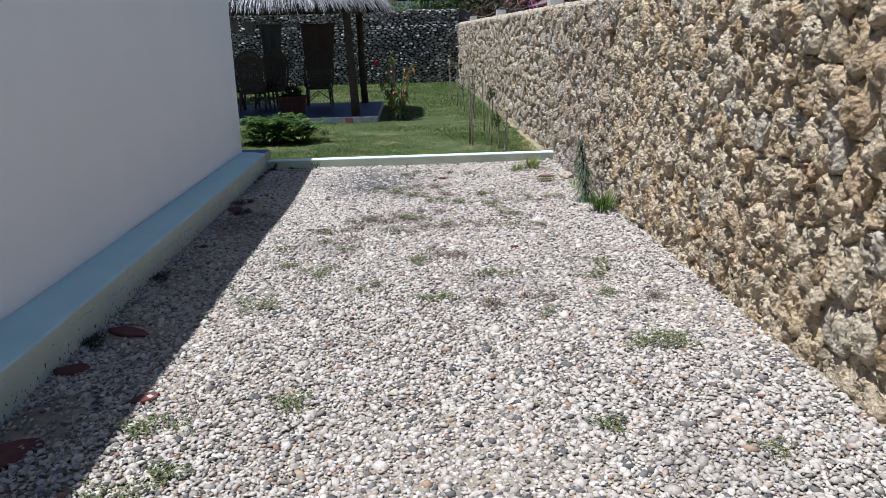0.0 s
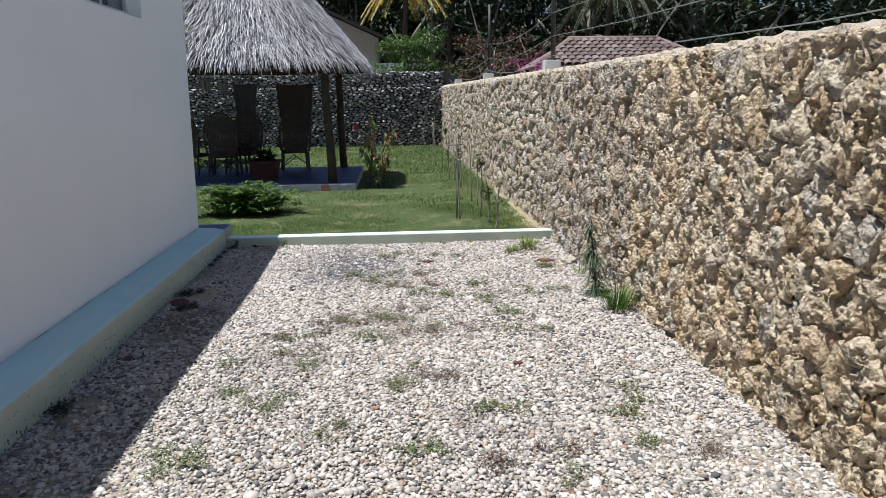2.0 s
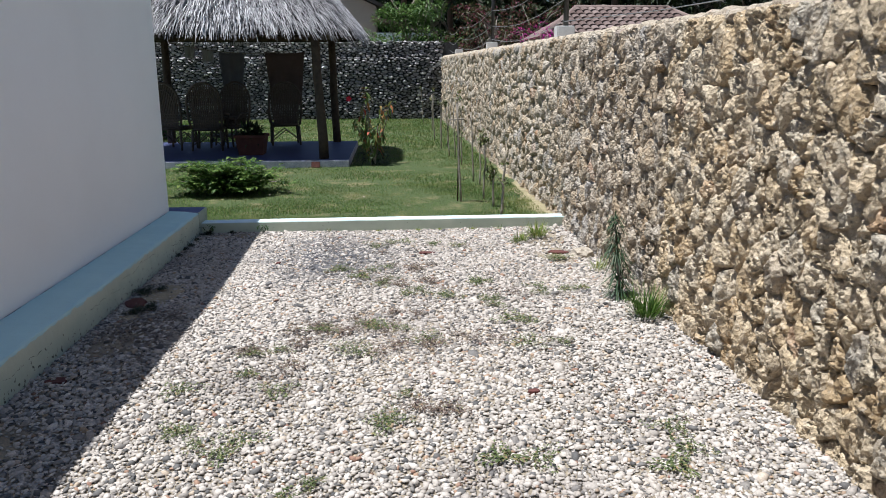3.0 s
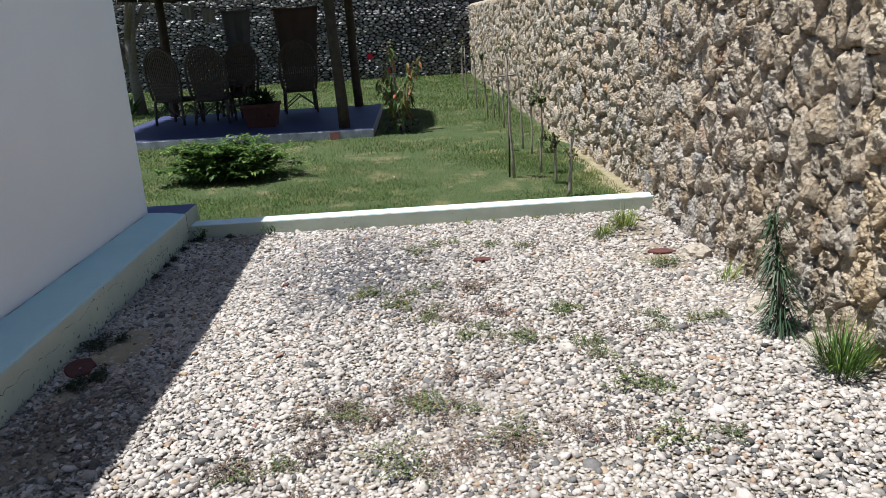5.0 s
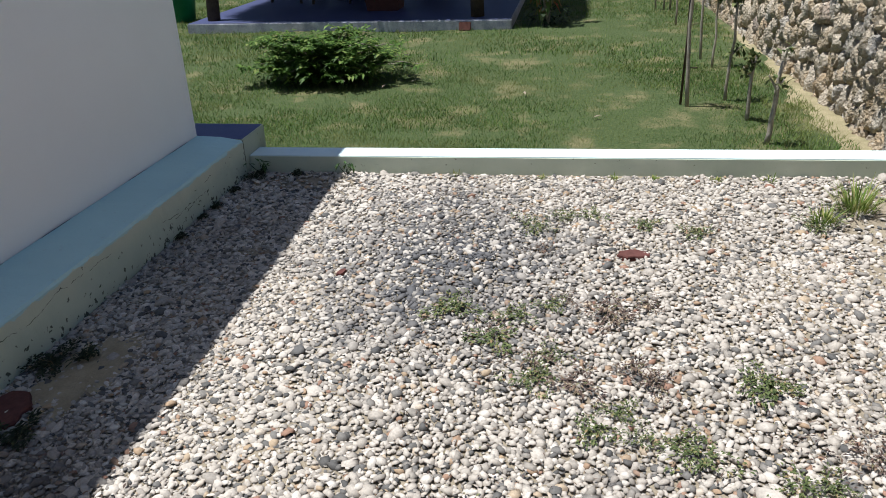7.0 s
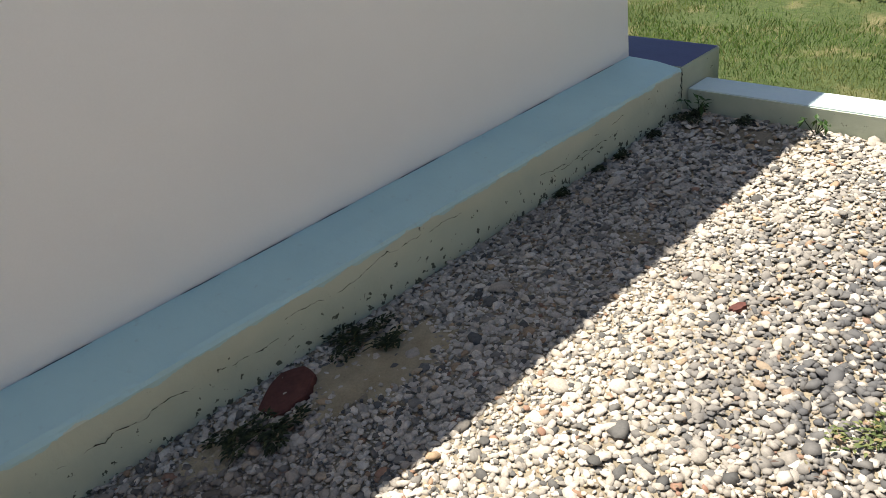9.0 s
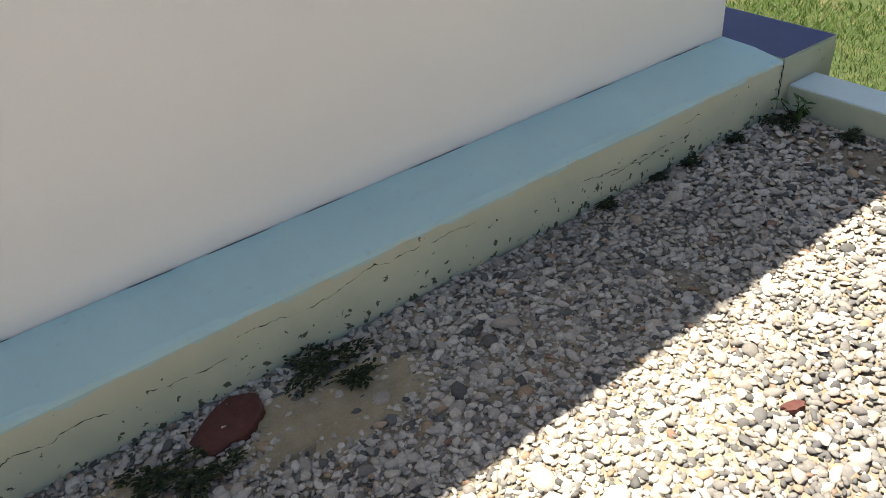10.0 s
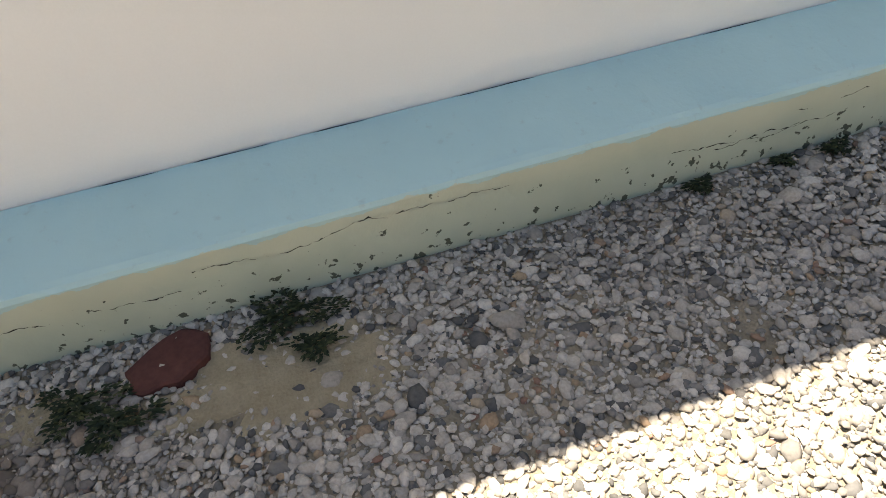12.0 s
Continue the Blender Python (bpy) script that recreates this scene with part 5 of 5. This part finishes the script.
def palm(x, y, h, seed, mat, label, reach=2.4, n=22):
    rng = random.Random(seed)
    ob = thing("palm_tree", x, y, -0.06, label, "palm tree", "palms behind the walls")
    part("trunk", tube([(0.05 * math.sin(k), 0, h * k / 8) for k in range(9)], [0.17 - 0.008 * k for k in range(9)], 10), WOOD, ob, smooth=True)
    for k in range(n):
        t = 2 * math.pi * k / n + rng.uniform(-0.15, 0.15)
        rise = rng.uniform(-0.5, 0.9)
        v, f, ribs = [], [], []
        for s in range(9):
            u = s / 8
            ribs.append(Vector((math.cos(t) * reach * u, math.sin(t) * reach * u, h + rise * reach * 0.6 * u - reach * 0.75 * u * u)))
        for s in range(70):
            u = 0.12 + 0.88 * s / 70
            a = ribs[int(u * 8 - 1e-6)].lerp(ribs[min(int(u * 8) + 1, 8)], (u * 8) % 1)
            d = Vector((math.cos(t), math.sin(t), -0.2))
            for sd in (-1, 1):
                side = Vector((-math.sin(t) * sd, math.cos(t) * sd, -0.35 + rng.gauss(0, 0.15)))
                leaf(v, f, a, side + d * 0.7, 0.5 * (1.1 - u * 0.7), 0.035, 0.4)
        fr = part("frond", (v, f), mat, ob)
        part("rib", tube(ribs, [0.02 - 0.002 * s for s in range(9)], 5), BARK, fr)


def background():
    palm(0.9, 37.5, 7.1, 61, LEAF_GOLD, "palm with yellowed hanging fronds behind the far wall", 2.0)
    palm(3.2, 41.0, 8.0, 62, LEAF_PALM, "tall green palm among dark trees")
    palm(8.6, 31.5, 6.2, 63, LEAF_PALM, "palm with grey-green fronds behind the outbuilding")
    palm(11.5, 27.0, 6.0, 64, LEAF_PALM, "palm with grey-green fronds behind the outbuilding")
    tree("leafy_bush", 0.9, 34.0, 4.6, 1.7, LEAF_BRIGHT, "bright green feathery bush behind the far wall", 71, 4200, 0.2, 0.3, "bush")
    tree("leafy_bush", 2.1, 33.4, 3.9, 1.2, LEAF_BRIGHT, "bright green bush behind the far wall", 72, 2600, 0.2, 0.3, "bush")
    tree("leafy_bush", -0.6, 32.0, 3.2, 0.9, LEAF_BRIGHT, "small bright bush above the far wall", 73, 1300, 0.18, 0.4, "bush")
    tree("bougainvillea", 4.2, 31.5, 4.2, 1.6, LEAF_RED, "tangled bougainvillea with dull red bracts", 74, 2600, 0.17, 0.3, "bush")
    tree("bougainvillea", 6.0, 33.0, 4.4, 1.5, LEAF_RED, "tangled bougainvillea with dull red bracts", 75, 2600, 0.17, 0.3, "bush")
    tree("bougainvillea", 3.95, 22.0, 2.85, 0.55, LEAF_MAGENTA, "magenta bougainvillea beside the outbuilding", 76, 420, 0.1, 0.6, "bush")
    k = 80
    for x, y, h, r in ((-9, 37, 8, 3.2), (-6.5, 48, 9, 3.5), (-2, 50, 10, 3.6), (2.5, 46, 9.5, 3.2), (5.2, 39, 7.5, 2.6), (7.2, 43, 9, 3.2), (9.5, 38, 8, 3.0), (12.5, 40, 9, 3.4), (13, 33, 8, 3.0), (16, 36, 9, 3.4), (15, 26, 8, 3.2), (14, 20, 7.5, 2.8), (19, 30, 9, 3.5), (12.2, 15.5, 7, 2.6), (-13, 33, 8, 3.0), (18, 22, 8.5, 3.2), (10.3, 23.5, 5.5, 2.0)):
        tree("dark_tree", x, y, h, r, LEAF_SHADE, "dense dark green tree behind the boundary walls", k, 3600, 0.42, 0.12)
        k += 1
    tree("shade_tree", -5.5, 20.4, 5.6, 1.7, LEAF, "dark-trunked tree beyond the shelter", 99, 2200, 0.2, 0.45)
    rng = random.Random(90)
    spots = [(-26 + 3.2 * i + rng.uniform(-1, 1), 56 + rng.uniform(-2, 3), rng.uniform(1, 8), 3.4, 2.4, 3.0) for i in range(22) for _ in range(2)]
    tagged(mesh_ob("far_woods", *foliage(rng, spots, 26000, 1.4, 0.8), LEAF_SHADE), "dense dark woods closing the view beyond the houses", "woods", kind="stuff")


shelter()
chairs_and_table()
planter()
cloths()
low_shrub()
hibiscus()
saplings()
needle_plant()
grass_tuft(1.9, 7.12, 0.3, 260, LEAF_SHRUB, "fresh dark green grass tuft at the foot of the wall", 37)
grass_tuft(1.9, 8.35, 0.16, 50, LEAF_TUFT, "thin green grass tuft at the foot of the wall", 38)
grass_tuft(1.45, 9.45, 0.14, 90, LEAF_TUFT, "thin yellow-green grass growing near the kerb", 41)
grass_tuft(1.64, 9.6, 0.22, 170, LEAF_TUFT, "short dusty grass tuft near the kerb", 39)
for tuft_x, tuft_h in ((1.05, 0.05), (0.72, 0.04), (0.5, 0.045), (1.32, 0.07), (0.1, 0.035)):
    grass_tuft(tuft_x, 10.03, tuft_h, 30, LEAF_TUFT, "tiny yellow-green grass tuft at the foot of the kerb", int(100 * tuft_x))
grass_tuft(-0.4, 10.03, 0.05, 18, LEAF_WEED, "tiny grass tuft at the foot of the kerb", 40)
weeds()
sand_patches()
leaf_litter()
spiky_plants()
loose_pieces()
plinth_cracks()
fence_posts()
tiled_building()
neighbour_house()
background()


# ---- gravel, grass: last ----
def ball():
    bm = bmesh.new()
    bmesh.ops.create_icosphere(bm, subdivisions=1, radius=1.0)
    v = np.array([q.co[:] for q in bm.verts])
    f = np.array([[w.index for w in q.verts] for q in bm.faces])
    bm.free()
    return v, f


def octa():
    """A ball of 32 triangles."""
    bm = bmesh.new()
    for p in ((1, 0, 0), (0, 1, 0), (-1, 0, 0), (0, -1, 0), (0, 0, 1), (0, 0, -1)):
        bm.verts.new(p)
    bm.verts.ensure_lookup_table()
    for a in range(4):
        b = (a + 1) % 4
        bm.faces.new([bm.verts[a], bm.verts[b], bm.verts[4]])
        bm.faces.new([bm.verts[b], bm.verts[a], bm.verts[5]])
    bmesh.ops.subdivide_edges(bm, edges=bm.edges[:], cuts=1, use_grid_fill=True)
    bmesh.ops.triangulate(bm, faces=bm.faces[:])
    for q in bm.verts:
        q.co.normalize()
    bm.verts.index_update()
    v = np.array([q.co[:] for q in bm.verts])
    f = np.array([[w.index for w in q.verts] for q in bm.faces])
    bm.free()
    return v, f


def big_mesh(name, verts, tris, mat, smooth=True):
    me = bpy.data.meshes.new(name)
    n, k = len(verts), len(tris)
    me.vertices.add(n)
    me.vertices.foreach_set("co", verts.astype(np.float32).ravel())
    me.loops.add(3 * k)
    me.loops.foreach_set("vertex_index", tris.astype(np.int32).ravel())
    me.polygons.add(k)
    me.polygons.foreach_set("loop_start", np.arange(0, 3 * k, 3, dtype=np.int32))
    if smooth:
        me.polygons.foreach_set("use_smooth", np.ones(k, dtype=bool))
    me.materials.append(mat)
    me.update(calc_edges=True)
    me.validate()
    return new(name, me)


BARE = [(-1.43, 7.92, 0.13, 0.28), (-1.5, 7.4, 0.06, 0.06), (1.72, 9.6, 0.22, 0.45), (1.7, 8.9, 0.2, 0.3), (-1.2, 8.93, 0.1, 0.05), (-1.42, 6.85, 0.17, 0.24), (-1.25, 9.88, 0.32, 0.1), (-1.45, 3.4, 0.16, 0.3), (-1.4, 4.5, 0.18, 0.26), (-1.48, 5.5, 0.12, 0.3)]


def pebbles(rs, x0, x1, y0, y1, step, template, size):
    tv, tf = template
    gx, gy = np.meshgrid(np.arange(x0, x1, step), np.arange(y0, y1, step))
    x, y = gx.ravel(), gy.ravel()
    x = x + rs.uniform(-0.6, 0.6, x.size) * step
    y = y + rs.uniform(-0.6, 0.6, x.size) * step
    keep = np.ones(x.size, bool)
    for bx, by, ra, rb in BARE:
        d = ((x - bx) / ra) ** 2 + ((y - by) / rb) ** 2 + 0.35 * np.sin(x * 31 + 2) * np.sin(y * 27) + rs.normal(0, 0.25, x.size)
        keep &= (d > 1) | (rs.uniform(0, 1, x.size) < 0.2 + 0.5 * np.clip(d - 0.4, 0, 1))
    keep &= (x > PLINTH_X + 0.012) & (y < GRAVEL_END - 0.012 + 0.02 * (x - PLINTH_X))
    x, y = x[keep], y[keep]
    n = x.size
    s = size * np.exp(rs.normal(0, 0.34, n))
    a = np.stack([s * 1.06, s * rs.uniform(0.6, 0.98, n), s * rs.uniform(0.3, 0.6, n)], 1)
    yaw, tx, ty = rs.uniform(0, 2 * np.pi, n), rs.normal(0, 0.2, n), rs.normal(0, 0.2, n)
    # worn chips: a ball cut by a few planes, its edges rubbed round
    shapes = []
    for _ in range(16):
        d = rs.normal(0, 1, (7, 3))
        d /= np.linalg.norm(d, axis=1)[:, None]
        reach = rs.uniform(0.52, 0.9, 7) / np.maximum(tv @ d.T, 1e-3)
        cut = np.minimum(1.15, reach.min(1, keepdims=True))
        shapes.append(tv * (0.12 + 0.98 * cut))
    p = np.array(shapes)[rs.randint(0, 16, n)] * a[:, None, :]
    c, sn = np.cos(yaw)[:, None], np.sin(yaw)[:, None]
    px = p[:, :, 0] * c - p[:, :, 1] * sn
    py = p[:, :, 0] * sn + p[:, :, 1] * c
    pz = p[:, :, 2] + px * tx[:, None] + py * ty[:, None]
    z = rs.uniform(-0.003, 0.006, n) + 0.22 * a[:, 2] + 0.005 * np.sin(x * 2.1 + 1.0) * np.sin(y * 1.7)
    verts = np.stack([px + x[:, None], py + y[:, None], pz + z[:, None]], 2).reshape(-1, 3)
    tris = (tf[None] + (np.arange(n) * len(tv))[:, None, None]).reshape(-1, 3)
    return verts, tris


def build_gravel():
    rs = np.random.RandomState(3)
    o, b = [(tv, tf[tv[tf].mean(1)[:, 2] > -0.42]) for tv, tf in (octa(), ball())]
    pieces = [pebbles(rs, PLINTH_X, -0.45, 6.8, GRAVEL_END + 0.05, 0.0148, o, 0.0104), pebbles(rs, -0.45, 0.4, 6.6, GRAVEL_END + 0.05, 0.0158, b, 0.0113), pebbles(rs, PLINTH_X, -0.45, 6.6, 6.8, 0.0158, b, 0.0113),
              pebbles(rs, PLINTH_X, 0.4, 1.9, 6.6, 0.017, b, 0.0114), pebbles(rs, 0.4, 2.07, 1.9, GRAVEL_END + 0.09, 0.017, b, 0.0114),
              pebbles(rs, PLINTH_X, 2.07, -3.5, 1.9, 0.055, o, 0.03),
              pebbles(rs, PLINTH_X, -0.85, 6.9, 9.2, 0.0145, b, 0.0048)]
    vs, ts, k = [], [], 0
    for v, t in pieces:
        vs.append(v)
        ts.append(t + k)
        k += len(v)
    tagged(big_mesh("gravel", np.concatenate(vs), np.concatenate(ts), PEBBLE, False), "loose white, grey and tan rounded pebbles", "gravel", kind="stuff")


def blades(rs, x0, x1, y0, y1, count, h, w):
    x, y = rs.uniform(x0, x1, count), rs.uniform(y0, y1, count)
    keep = ~((x > -4.55) & (x < -0.42) & (y > 15.0) & (y < 18.58)) & (x < 2.02 - 0.0083 * y) & (y > KERB1 + 0.01 + 0.02 * (x - PLINTH_X)) & ~((x < PLINTH_X + 0.01) & (y < HOUSE_Y + 0.36))
    keep &= (np.sin(x * 1.3 + 2 * np.sin(y * 0.9)) * np.sin(y * 1.1 + x) + rs.normal(0, 0.5, count)) > -0.75
    keep &= ~((x > 1.66) & (y < 14.6) & (rs.uniform(0, 1, count) < 0.1 + 0.5 * (np.sin(x * 9 + 3 * np.sin(y * 3.1)) * np.sin(y * 4.3) > -0.3)))
    for bx, by, ra, rb in ((-1.75, 11.65, 0.5, 0.25), (-0.1, 13.3, 0.6, 0.22), (0.75, 11.9, 0.3, 0.16), (-0.6, 10.75, 0.5, 0.12), (0.6, 10.45, 0.45, 0.1), (0.1, 11.2, 0.25, 0.1), (-2.3, 11.3, 0.3, 0.15), (0.9, 14.6, 0.4, 0.2)):
        d = ((x - bx) / ra) ** 2 + ((y - by) / rb) ** 2 + rs.normal(0, 0.35, count)
        keep &= (d > 1) | (rs.uniform(0, 1, count) < 0.22)
    x, y = x[keep], y[keep]
    n = x.size
    t = rs.uniform(0, 2 * np.pi, n)
    hh = h * rs.uniform(0.5, 1.4, n)
    lx, ly = rs.normal(0, 0.5, n) * hh, rs.normal(0, 0.5, n) * hh
    z = np.where((x > 1.6) & (y < 14.6), LAWN_Z + 0.006, LAWN_Z - 0.008)
    dx, dy = np.cos(t) * w / 2, np.sin(t) * w / 2
    v = np.stack([np.stack([x - dx, y - dy, z], 1), np.stack([x + dx, y + dy, z], 1), np.stack([x + lx, y + ly, z + hh], 1)], 1).reshape(-1, 3)
    return v, np.arange(3 * n).reshape(-1, 3)


def build_grass():
    rs = np.random.RandomState(8)
    pieces = [blades(rs, -3.2, 2.0, KERB1 + 0.01, 13.0, 90000, 0.03, 0.0055), blades(rs, -5.5, 2.0, 13.0, 18.0, 70000, 0.036, 0.008), blades(rs, -8.0, 2.0, 18.0, 27.4, 70000, 0.05, 0.014), blades(rs, -10, -3.2, KERB1 + 0.2, 18.0, 20000, 0.05, 0.012)]
    vs, ts, k = [], [], 0
    for v, t in pieces:
        vs.append(v)
        ts.append(t + k)
        k += len(v)
    tagged(big_mesh("grass", np.concatenate(vs), np.concatenate(ts), GRASS, False), "short coarse lawn grass with straw-coloured patches", "grass", kind="stuff")


wall_cap()
build_right_wall()
build_far_wall()
build_gravel()
build_grass()
